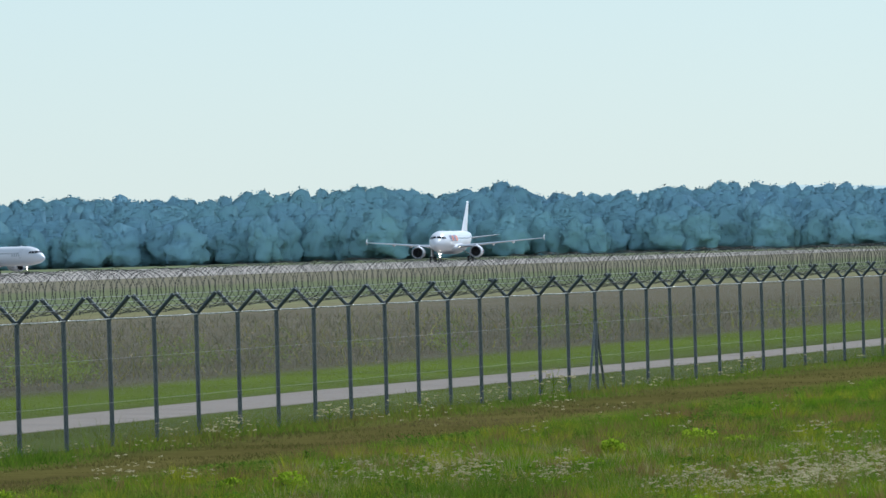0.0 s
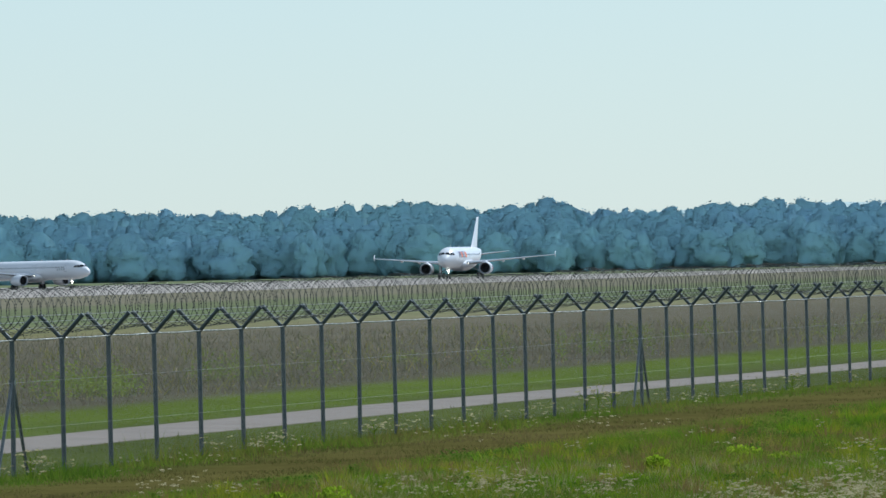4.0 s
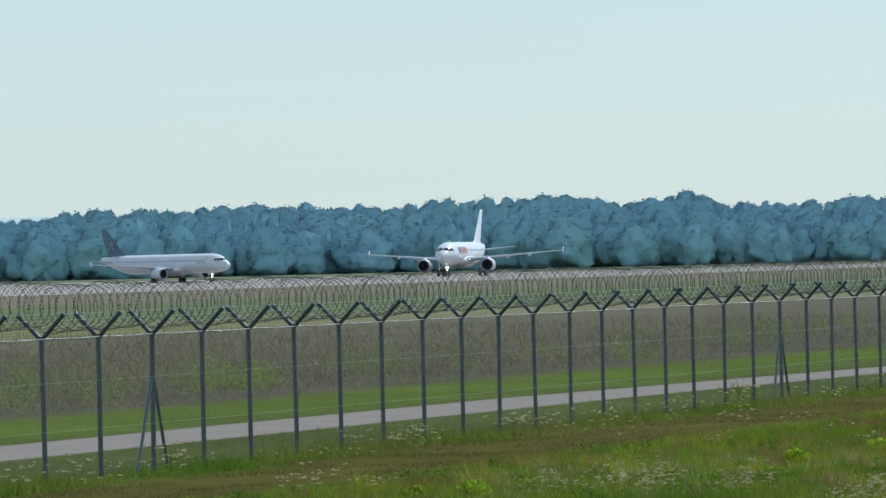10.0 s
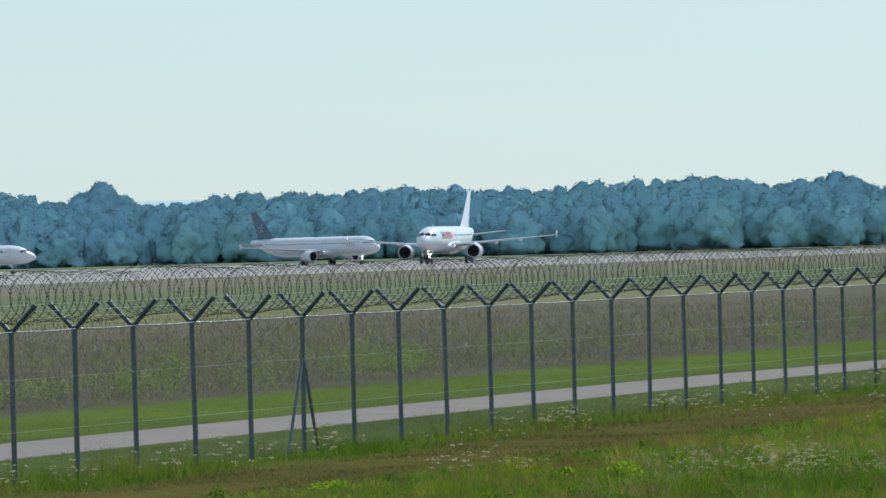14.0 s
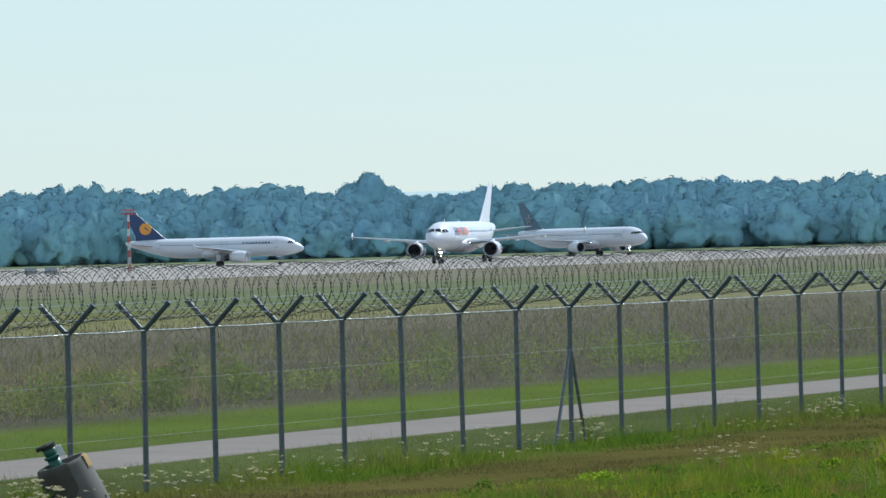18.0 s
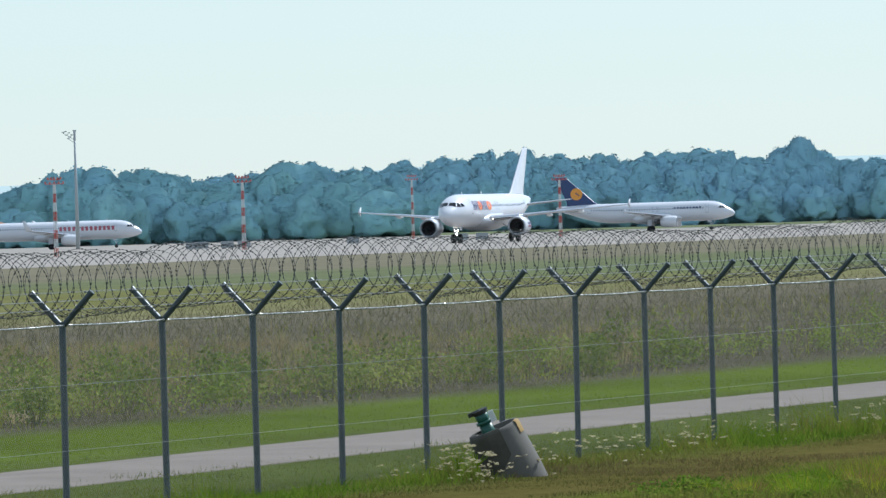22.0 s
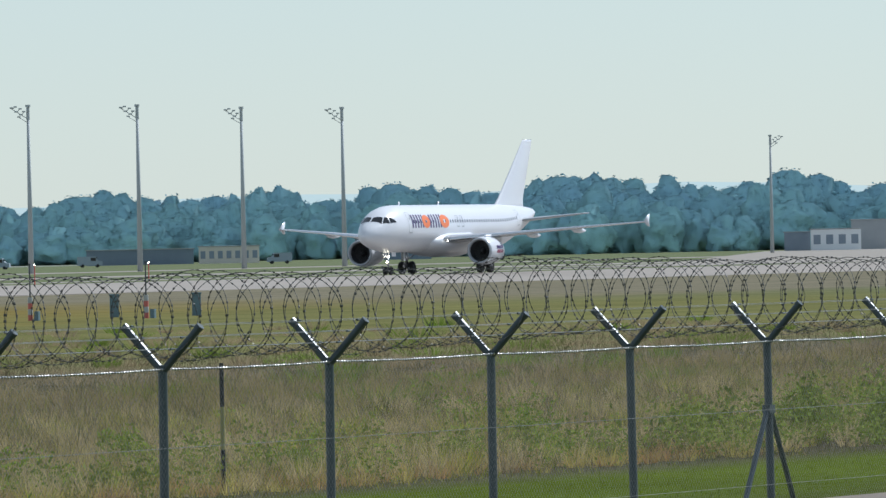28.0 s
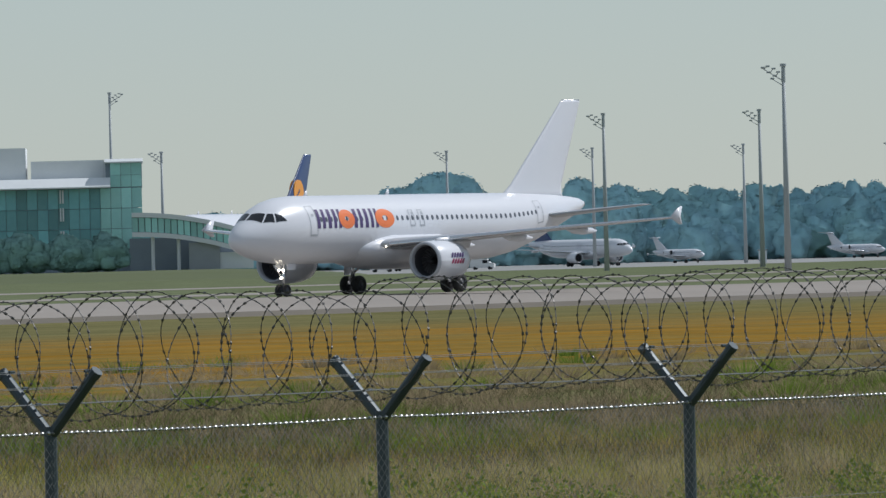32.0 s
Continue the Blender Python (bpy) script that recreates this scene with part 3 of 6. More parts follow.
def airliner(label, length=37.57, tail=None, lights=False, titles=None, dorsal=False, fin_marks=None, ttail=False, winglet="fence"):
    """A twin-jet airliner with its nose towards -y; its origin lies on the ground under the main wheels."""
    st = stations(length)
    shift = -(17.7 + (length - 37.57) * 0.5)
    top = thing("airliner", label, "airliner")
    tail = tail or WHITE
    made = []

    def add(name, bm, material, parent=None, lab="", smooth=True):
        for v in bm.verts:
            v.co.y += shift
        ob = part(name, bm, material, parent or top, lab, smooth)
        made.append(ob)
        return ob

    bm = bmesh.new()
    loft(bm, [[skin(st, d, 360 * k / 36) for k in range(36)] for d, *_ in st])
    fuse = add("fuselage", bm, WHITE, None, "glossy white fuselage")
    # belly fairing
    wy = 12.4 + (length - 37.57) * 0.5
    bm = bmesh.new()
    rings = []
    for d, w, h in ((wy - 1.7, 1.3, 0.3), (wy - 0.9, 1.95, 0.75), (wy + 0.2, 2.3, 1.1), (wy + 1.6, 2.55, 1.25), (wy + 6.5, 2.5, 1.3), (wy + 8.5, 1.9, 0.95), (wy + 10, 0.8, 0.3)):
        rings.append([(w * math.cos(2 * math.pi * k / 20), d, AXIS_Z - 1.25 + h * math.sin(2 * math.pi * k / 20)) for k in range(20)])
    loft(bm, rings)
    add("belly_fairing", bm, WHITE)
    # cockpit panes
    for mirror in (False, True):
        for o in ([(1.36, 87), (1.92, 87), (2.30, 58), (1.70, 43)], [(1.80, 41), (2.38, 55), (2.66, 47), (2.48, 27)], [(2.58, 26), (2.76, 45), (3.12, 36), (3.40, 21)]):
            bm = pane(st, o, 0.02, mirror)
            add("cockpit_window", bm, GLASS, fuse, "dark cockpit window pane", False)
    # cabin windows
    win = []
    for k in range(10):
        a = 2 * math.pi * k / 10
        win.append((0.12 * math.cos(a) * (1.0 if abs(math.cos(a)) < 0.9 else 0.95), 4.6 * math.sin(a)))
    for mirror in (False, True):
        for i in range(int((length - 13.3) / 0.533)):
            d = 6.6 + 0.533 * i
            bm = patch(bmesh.new(), st, [(d + a, 17 + b) for a, b in win], 0.01, mirror)
            add("cabin_window", bm, CABINGLASS, fuse, "", False)
    # doors: thin outlines
    for mirror in (False, True):
        for d, w, t0, t1 in ((5.42, 0.72, -11, 44), (length - 7.4, 0.78, -9, 44), (15.9, 0.5, 2, 32), (16.9, 0.5, 2, 32)):
            bm = door_outline(st, d, d + w, t0, t1, -1 if mirror else 1)
            add("door", bm, HULLGREY, fuse, "grey outline of a cabin door", False)
    # wings
    for sgn in (1, -1):
        secs = [(1.2, wy - 0.7, 7.6, AXIS_Z - 1.15, 0.13), (2.6, wy + 0.2, 6.6, AXIS_Z - 1.02, 0.13), (6.3, wy + 2.1, 4.2, AXIS_Z - 0.72, 0.115), (11.5, wy + 5.05, 2.9, AXIS_Z - 0.28, 0.105), (17.3, wy + 8.4, 1.6, AXIS_Z + WING_TIP - 0.04, 0.1), (17.65, wy + 8.7, 1.2, AXIS_Z + WING_TIP, 0.09)]
        w = add("wing", wing_mesh(secs, sgn), GREYP, None, "swept grey wing")
        # leading edge slat, bright metal
        bm = bmesh.new()
        rings = []
        for sp, le, ch, z, th in secs[1:]:
            rings.append([(sgn * sp, le + ch * a - 0.02, z + ch * b) for a, b in ((0.1, 0.045), (0.03, 0.03), (-0.004, 0.0), (0.02, -0.02), (0.07, -0.03))])
        loft(bm, rings, close_ends=False, cyclic=False)
        add("slat", bm, ALU, w, "bright metal leading-edge slat")
        # flap track fairings
        for sp, le in ((4.2, wy + 5.4), (8.2, wy + 5.9), (11.9, wy + 7.45)):
            bm = bmesh.new()
            zc = AXIS_Z - 1.15 + 0.088 * (sp - 1.2) - 0.2
            rings = [[(sgn * sp + r * 0.55 * math.cos(a), le + y, zc + dz + r * math.sin(a)) for a in (2 * math.pi * k / 10 for k in range(10))] for y, r, dz in ((-1.6, 0.06, 0.05), (-0.9, 0.24, 0), (0.2, 0.27, -0.05), (1.2, 0.16, -0.08), (1.7, 0.03, -0.08))]
            add("flap_fairing", loft(bm, rings), WHITE, w)
        if winglet == "fence":
            bm = bmesh.new()
            x = 17.68
            z0 = AXIS_Z + WING_TIP
            y0 = wy + 8.45
            outline = [(y0 + 0.1, z0), (y0 + 0.95, z0 + 0.55), (y0 + 1.35, z0 + 0.68), (y0 + 1.42, z0 + 0.64), (y0 + 1.2, z0 + 0.05), (y0 + 1.38, z0 - 0.42), (y0 + 1.15, z0 - 0.44)]
            loft(bm, [[(sgn * (x + o), y, z) for y, z in outline] for o in (-0.03, 0.05)])
            add("wingtip_fence", bm, WHITE, w)
        elif winglet == "tall":
            bm = bmesh.new()
            z0, y0 = AXIS_Z + WING_TIP, wy + 8.55
            outline = [(y0, z0), (y0 + 1.5, z0 + 2.2), (y0 + 2.1, z0 + 2.3), (y0 + 1.5, z0)]
            loft(bm, [[(sgn * (17.68 + o + 0.25 * (z - z0)), y, z) for y, z in outline] for o in (-0.03, 0.05)])
            add("winglet", bm, WHITE, w)
        # engine
        ex, ez, ey = (sgn * 3.1, AXIS_Z + 0.7, length - 13.5) if ttail else (sgn * 5.75, 1.95, wy - 0.6)
        bm = bmesh.new()
        prof = [(0.95, 0.35), (0.98, 0.12), (1.04, 0.0), (1.13, 0.06), (1.2, 0.35), (1.24, 1.0), (1.22, 1.9), (1.12, 2.9), (0.98, 3.5), (0.94, 3.48), (0.92, 3.0)]
        rings = [[(ex + r * math.cos(a), ey + y, ez + r * math.sin(a) * (0.97 if math.sin(a) < 0 else 1)) for r, y in prof] for a in (2 * math.pi * k / 32 for k in range(33))]
        loft(bm, rings, close_ends=False, cyclic=False)
        nac = add("engine", bm, WHITE, None, "white engine nacelle")
        if lights and titles and sgn == 1:
            engine_marks(add, nac, ex, ey, ez)
        bm = bmesh.new()
        prof = [(0.95, 0.34), (0.97, 0.12), (1.04, -0.012), (1.135, 0.05), (1.175, 0.18)]
        rings = [[(ex + r * math.cos(a), ey + y, ez + r * math.sin(a) * (0.97 if math.sin(a) < 0 else 1)) for r, y in prof] for a in (2 * math.pi * k / 32 for k in range(33))]
        add("intake_lip", loft(bm, rings, False, False), GREYP, nac, "grey metal intake lip")
        bm = bmesh.new()
        prof = [(0.955, 0.3), (0.93, 0.8), (0.9, 1.05)]
        rings = [[(ex + r * math.cos(a), ey + y, ez + r * math.sin(a) * 0.97) for r, y in prof] for a in (2 * math.pi * k / 32 for k in range(33))]
        add("intake_duct", loft(bm, rings, False, False), DUCT, nac, "dark intake duct")
        bm = bmesh.new()
        rings = []
        for k in range(49):
            a = 2 * math.pi * k / 48
            o = 0.09 if k % 2 else 0.0
            rings.append([(ex + r * math.cos(a + tw), ey + 1.02 + o, ez + r * math.sin(a + tw)) for r, tw in ((0.1, 0), (0.4, 0.06), (0.7, 0.14), (0.93, 0.22))])
        loft(bm, rings, False, False)
        add("fan", bm, INTAKE, nac, "dark fan blades", False)
        bm = bmesh.new()
        tube(bm, (ex, ey + 1.1, ez), (ex, ey + 0.55, ez), 0.27, 0.03, n=16)
        add("spinner", bm, DARKMETAL, nac)
        bm = bmesh.new()
        tube(bm, (ex, ey + 2.9, ez), (ex, ey + 4.3, ez), 0.66, 0.45, n=24)
        tube(bm, (ex, ey + 4.2, ez), (ex, ey + 4.9, ez), 0.3, 0.06, n=16)
        add("exhaust", bm, DARKMETAL, nac, "dark metal exhaust nozzle")
        bm = bmesh.new()
        if ttail:
            bm = box(bmesh.new(), min(ex, ex - sgn * 1.4), max(ex, ex - sgn * 1.4), ey + 1, ey + 3, ez - 0.15, ez + 0.15, bevel=0.05)
            add("pylon", bm, WHITE, nac)
            bm = bmesh.new()
        rings = [[(ex + o, y, z) for o, y, z in ((-0.16, ey + 0.9, ez + 1.1), (0.16, ey + 0.9, ez + 1.1), (0.2, ey + 4.6, ez + 0.75), (-0.2, ey + 4.6, ez + 0.75))],
                 [(ex + o, y, z) for o, y, z in ((-0.12, ey + 1.7, ez + 1.42), (0.12, ey + 1.7, ez + 1.42), (0.16, ey + 5.0, ez + 1.5), (-0.16, ey + 5.0, ez + 1.5))]]
        if ttail:
            bm.free()
        else:
            add("pylon", loft(bm, rings), WHITE, nac)
        # tailplane
        secs = [(0.3, length - 6.7, 4.3, AXIS_Z + 0.5, 0.1), (1.0, length - 6.2, 3.9, AXIS_Z + 0.57, 0.1), (6.1, length - 2.75, 1.45, AXIS_Z + 1.1, 0.09), (6.22, length - 2.5, 1.1, AXIS_Z + 1.12, 0.08)]
        if ttail:
            secs = [(sp, le + 3.0, ch * 0.8, z + 11.2 - AXIS_Z - 0.5, th) for sp, le, ch, z, th in secs]
        add("tailplane", wing_mesh(secs, sgn), GREYP, None, "grey tailplane")
    # fin
    fy = length - 8.9
    secs = [(AXIS_Z + 1.7, fy - 0.4, 7.2, 0, 0.09), (AXIS_Z + 2.1, fy + 0.2, 6.4, 0, 0.1), (AXIS_Z + 2.6, fy + 0.95, 5.7, 0, 0.1), (11.74, fy + 6.65, 2.25, 0, 0.09), (11.88, fy + 6.85, 2.0, 0, 0.07)]
    if dorsal:
        secs = secs[:3] + [(sp + 1.5, le + 0.6, ch, 0, th) for sp, le, ch, _, th in secs[3:]]
    fin = add("fin", wing_mesh(secs, upright=True), tail, None, "tall swept tail fin")
    bm = bmesh.new()
    loft(bm, [[(o * 0.06, fy + 6.8 + y, 11.88) for o, y in ((-1, 0.1), (1, 0.1), (0.4, 2.1), (-0.4, 2.1))], [(o * 0.05, fy + 6.95 + y, 11.92) for o, y in ((-1, 0.1), (1, 0.1), (0.4, 1.9), (-0.4, 1.9))]])
    if dorsal:
        bm.free()
    else:
        add("fin_cap", bm, ALU, fin, "metal fin cap")
    bm = bmesh.new()
    loft(bm, [[(w * math.cos(a), length - 0.55 + y, AXIS_Z + 1.27 + w * math.sin(a)) for a in (2 * math.pi * k / 12 for k in range(12))] for y, w in ((0, 0.3), (0.45, 0.24), (0.62, 0.19))])
    add("tail_cone", bm, DARKMETAL, fuse, "dark exhaust of the tail cone")
    if dorsal:
        bm = loft(bmesh.new(), [[(-w, fy + y, z), (w, fy + y, z), (0.02, fy + y + 0.3, z + h), (-0.02, fy + y + 0.3, z + h)] for y, z, w, h in ((-4.0, AXIS_Z + 1.9, 0.08, 0.08), (-1.2, AXIS_Z + 1.85, 0.14, 0.75), (1.6, AXIS_Z + 1.8, 0.2, 2.0))])
        add("dorsal_fin", bm, tail, fin)
    if fin_marks:
        fin_marks(add, fin, fy)
    if titles:
        titles(add, fuse, st)
    # aerials
    bm = bmesh.new()
    for d in (7.4, 16.0):
        loft(bm, [[(o * 0.02, d + y, AXIS_Z + 2.05) for o, y in ((-1, 0), (1, 0), (1, 0.4), (-1, 0.4))], [(o * 0.01, d + 0.2 + y, AXIS_Z + 2.38) for o, y in ((-1, 0), (1, 0), (1, 0.2), (-1, 0.2))]])
    add("aerial", bm, WHITE, fuse)
    # landing gear
    my = 17.7 + (length - 37.57) * 0.5
    ng = my - 12.64 - (length - 37.57) * 0.35
    bm = bmesh.new()
    tube(bm, (0, ng, 0.38), (0, ng + 0.15, 2.0), 0.085, n=10)
    tube(bm, (-0.36, ng, 0.38), (0.36, ng, 0.38), 0.05, n=8)
    tube(bm, (0, ng + 0.05, 1.0), (0, ng - 0.9, 1.95), 0.05, n=8)
    gear_n = add("nose_gear", bm, ALU, None, "nose landing gear leg")
    for x in (-0.26, 0.26):
        wheel(gear_n, "wheel", x, ng + shift, 0.38, 0.38, 0.22)
    for x in (-0.42, 0.42):
        bm = bmesh.new()
        box(bm, x - 0.02, x + 0.02, ng - 0.1, ng + 0.75, 1.62, 2.0, bevel=0.015)
        add("gear_door", bm, WHITE, gear_n, "", False)
    for sgn in (1, -1):
        bm = bmesh.new()
        x = sgn * 3.79
        tube(bm, (x, my, 0.58), (x, my, 2.5), 0.15, n=12)
        tube(bm, (x, my, 1.3), (sgn * 2.1, my + 0.1, 2.4), 0.07, n=8)
        tube(bm, (x - 0.5, my, 0.58), (x + 0.5, my, 0.58), 0.09, n=8)
        g = add("main_gear", bm, ALU, None, "main landing gear leg")
        for o in (-0.46, 0.46):
            wheel(g, "wheel", x + o, my + shift, 0.58, 0.58, 0.4)
        bm = bmesh.new()
        box(bm, x + sgn * 0.28, x + sgn * 0.33, my - 0.5, my + 0.5, 1.2, 2.5, bevel=0.02)
        add("gear_door", bm, WHITE, g, "", False)
    if lights:
        for x, z in ((-0.17, 1.62), (0.17, 1.62), (0.0, 1.14)):
            bm = bmesh.new()
            bmesh.ops.create_uvsphere(bm, u_segments=12, v_segments=8, radius=0.08, matrix=pose(x, ng - 0.16, z))
            add("landing_light", bm, LAMPGLOW, gear_n, "glowing landing light")
        for sgn in (1, -1):
            bm = bmesh.new()
            bmesh.ops.create_uvsphere(bm, u_segments=12, v_segments=8, radius=0.045, matrix=pose(sgn * 2.55, wy - 0.02, AXIS_Z - 1.12))
            add("landing_light", bm, LAMPGLOW, top, "glowing wing-root landing light")
    return top


def colour_titles(add, fuse, st):
    """Slanted purple strokes and orange rounds on the forward fuselage, and on the near engine."""
    def stroke(d0, d1, t0, t1, slant, m):
        n = 5
        left = [(d0 + slant * k / n, t0 + (t1 - t0) * k / n) for k in range(n + 1)]
        right = [(d + (d1 - d0), t) for d, t in left]
        add("lettering", patch_strip(st, left, right), m, fuse, "painted title shape", False)
    lo, hi = 1.5, 35.5
    for base in (6.0, 9.87):
        for d, w in ((0.1, 0.32), (0.68, 0.28), (1.26, 0.32), (1.85, 0.28), (2.36, 0.26)):
            stroke(base + d, base + d + w, lo, hi, 0.1, PURPLE)
    for c, r0, r1 in ((9.26, 0.2, 0.81), (13.26, 0.28, 0.99)):
        bm, rim = bmesh.new(), []
        n = 22
        for k in range(n):
            a0, a1 = 2 * math.pi * k / n, 2 * math.pi * (k + 1) / n
            rim.append([bm.verts.new(skin(st, c + r * math.cos(a0), 17.5 + 17.0 * r / r1 * math.sin(a0), 0.016)) for r in (r0, (r0 + r1) / 2, r1)])
            rim.append([bm.verts.new(skin(st, c + r * math.cos(a1), 17.5 + 17.0 * r / r1 * math.sin(a1), 0.016)) for r in (r0, (r0 + r1) / 2, r1)])
        for p, q in zip(rim, rim[1:]):
            for i in (0, 1):
                bm.faces.new((p[i], p[i + 1], q[i + 1], q[i]))
        bmesh.ops.remove_doubles(bm, verts=bm.verts, dist=0.001)
        add("emblem", bm, ORANGE, fuse, "orange ring shape", False)


def engine_marks(add, nac, ex, ey, ez):
    """Small purple and red bars on the outer side of an engine."""
    for row, (z0, m) in enumerate(((0.18, PURPLE), (-0.2, MAGENTA))):
        for k in range(5):
            bm = bmesh.new()
            y = ey + 1.15 + 0.27 * k
            ang = [radians(a) for a in (z0 * 45, z0 * 45 + 5, z0 * 45 + 10, z0 * 45 + 14)]
            a = [bm.verts.new((ex + 1.255 * math.cos(t), y + 0.06 * i, ez + 1.255 * math.sin(t))) for i, t in enumerate(ang)]
            b = [bm.verts.new((ex + 1.255 * math.cos(t), y + 0.18 + 0.06 * i, ez + 1.255 * math.sin(t))) for i, t in enumerate(ang)]
            for i in range(3):
                bm.faces.new((a[i], b[i], b[i + 1], a[i + 1]))
            add("lettering", bm, m, nac, "", False)


def patch_strip(st, left, right, side=1, out=0.014):
    bm = bmesh.new()
    flip = Matrix.Diagonal((side, 1, 1))
    a = [bm.verts.new(flip @ skin(st, d, t, out)) for d, t in left]
    b = [bm.verts.new(flip @ skin(st, d, t, out)) for d, t in right]
    for i in range(len(a) - 1):
        bm.faces.new((a[i], b[i], b[i + 1], a[i + 1]))
    return bm


def disc_marks(colour, disc, z=8.3, r=1.25, y=4.55):
    """A round emblem on both sides of the fin."""
    def marks(add, fin, fy):
        for s in (1, -1):
            bm = bmesh.new()
            tube(bm, (s * 0.1, fy + y, z), (s * 0.27, fy + y, z), r, n=28)
            add("emblem", bm, disc, fin, "round painted emblem", False)
            bm = bmesh.new()
            for k in range(3):
                box(bm, s * 0.275 - 0.004, s * 0.275 + 0.004, fy + y - 0.65 + 0.3 * k, fy + y - 0.4 + 0.3 * k, z - 0.4 + 0.2 * k, z - 0.15 + 0.25 * k)
            add("emblem_mark", bm, colour, fin, "", False)
    return marks


def star_marks(add, fin, fy):
    """Pale slanted strokes on a dark fin."""
    for s in (1, -1):
        bm = bmesh.new()
        for k in range(5):
            a = 2 * math.pi * k / 5 + 0.3
            tube(bm, (s * 0.36, fy + 4.6 + 0.35 * math.cos(a), 8.2 + 0.35 * math.sin(a)), (s * 0.36, fy + 4.6 + 1.15 * math.cos(a), 8.2 + 1.15 * math.sin(a)), 0.16, 0.04, 6)
        add("emblem", bm, GREYP, fin, "pale star-shaped emblem", False)


def swoosh_marks(add, fin, fy):
    """A magenta field below and a blue tip on both sides of a white fin."""
    for name, z0, z1, a0, a1, m in (("tail_field", 6.3, 9.2, 0.06, 0.8, MAGENTA), ("tail_tip", 10.1, 11.7, 0.05, 0.95, SKYBLUE)):
        for s in (1, -1):
            bm = bmesh.new()
            ring = []
            for z in (z0, z1):
                u = (z - 6.6) / 5.1
                le, chord = fy + 0.95 + 5.4 * u, 5.7 - 3.45 * u
                ring.append([(s * x, le + chord * a, z) for x, a in ((0.02, a0), (0.052 * chord + 0.02, a0 + 0.1), (0.05 * chord + 0.02, 0.5), (0.03 * chord, a1), (0.01, a1))])
            add(name, loft(bm, ring), m, fin, "", False)


def side_titles(colour, d0, d1, z0=14, z1=26, count=8, side=-1):
    """A row of plain upright bars along the near side."""
    def titles(add, fuse, st):
        w = (d1 - d0) / count
        for k in range(count):
            a = d0 + k * w
            add("lettering", patch_strip(st, [(a, z0 + (z1 - z0) * i / 4) for i in range(5)], [(a + w * 0.6, z0 + (z1 - z0) * i / 4) for i in range(5)], side), colour, fuse, "painted title bar", False)
    return titles


def place_airliner(ob, x, y, z, heading):
    """heading: degrees by which the nose is turned from -y towards +x."""
    ob.matrix_world = pose(x, y, z, 0, 0, heading)
    return ob


hero = airliner("white twin-jet airliner with purple and orange titles on its take-off run", lights=True, titles=colour_titles)
HERO_ROWS = [(0, 1850), (3, 1826), (6, 1774.5), (9, 1706), (13, 1578), (17, 1418), (19, 1319.5), (21, 1214), (23, 1100), (24, 1040.5),
             (26.5, 883), (28, 779.5), (30, 635.1), (30.5, 598.4), (31, 560.7), (31.5, 522.4), (32, 483.8)]


# ---- woods and masts ----
def leaf_material(name, c1, c2, through_light=0.1):
    """Leaf masses: shaded by the crown's lobe normals, bent to even out sunlight, and letting a little light through.
    """
    m = mat(name, c1, c2, 0.012, 0.9, 0, 0, 0.2, random_tint=0.03, island=True, spec=0.0)
    n, l = m.node_tree.nodes, m.node_tree.links
    p, tra, mixs = n["Principled BSDF"], n.new("ShaderNodeBsdfTranslucent"), n.new("ShaderNodeMixShader")
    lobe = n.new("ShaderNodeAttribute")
    lobe.attribute_name = "bent_lobe_normal"
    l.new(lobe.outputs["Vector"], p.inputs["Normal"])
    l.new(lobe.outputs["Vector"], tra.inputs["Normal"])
    l.new(p.inputs["Base Color"].links[0].from_socket, tra.inputs["Color"])
    mixs.inputs[0].default_value = through_light
    l.new(p.outputs[0], mixs.inputs[1])
    l.new(tra.outputs[0], mixs.inputs[2])
    l.new(mixs.outputs[0], n["Material Output"].inputs["Surface"])
    return m


# distance haze is painted into these pale blue leaf colours
FARLEAF = leaf_material("hazed_far_wood_foliage", (0.41, 0.67, 0.86), (0.44, 0.74, 0.72))
NEARLEAF = leaf_material("hazed_near_wood_foliage", (0.38, 0.64, 0.82), (0.43, 0.73, 0.65))
TREELEAF = leaf_material("hazed_tree_foliage", (0.28, 0.46, 0.46), (0.31, 0.52, 0.42))


def unit_sphere(levels):
    ico = bmesh.new()
    bmesh.ops.create_icosphere(ico, subdivisions=levels, radius=1.0)
    v = np.array([q.co[:] for q in ico.verts])
    f = np.array([[q.index for q in k.verts] for k in ico.faces])
    ico.free()
    return v, f


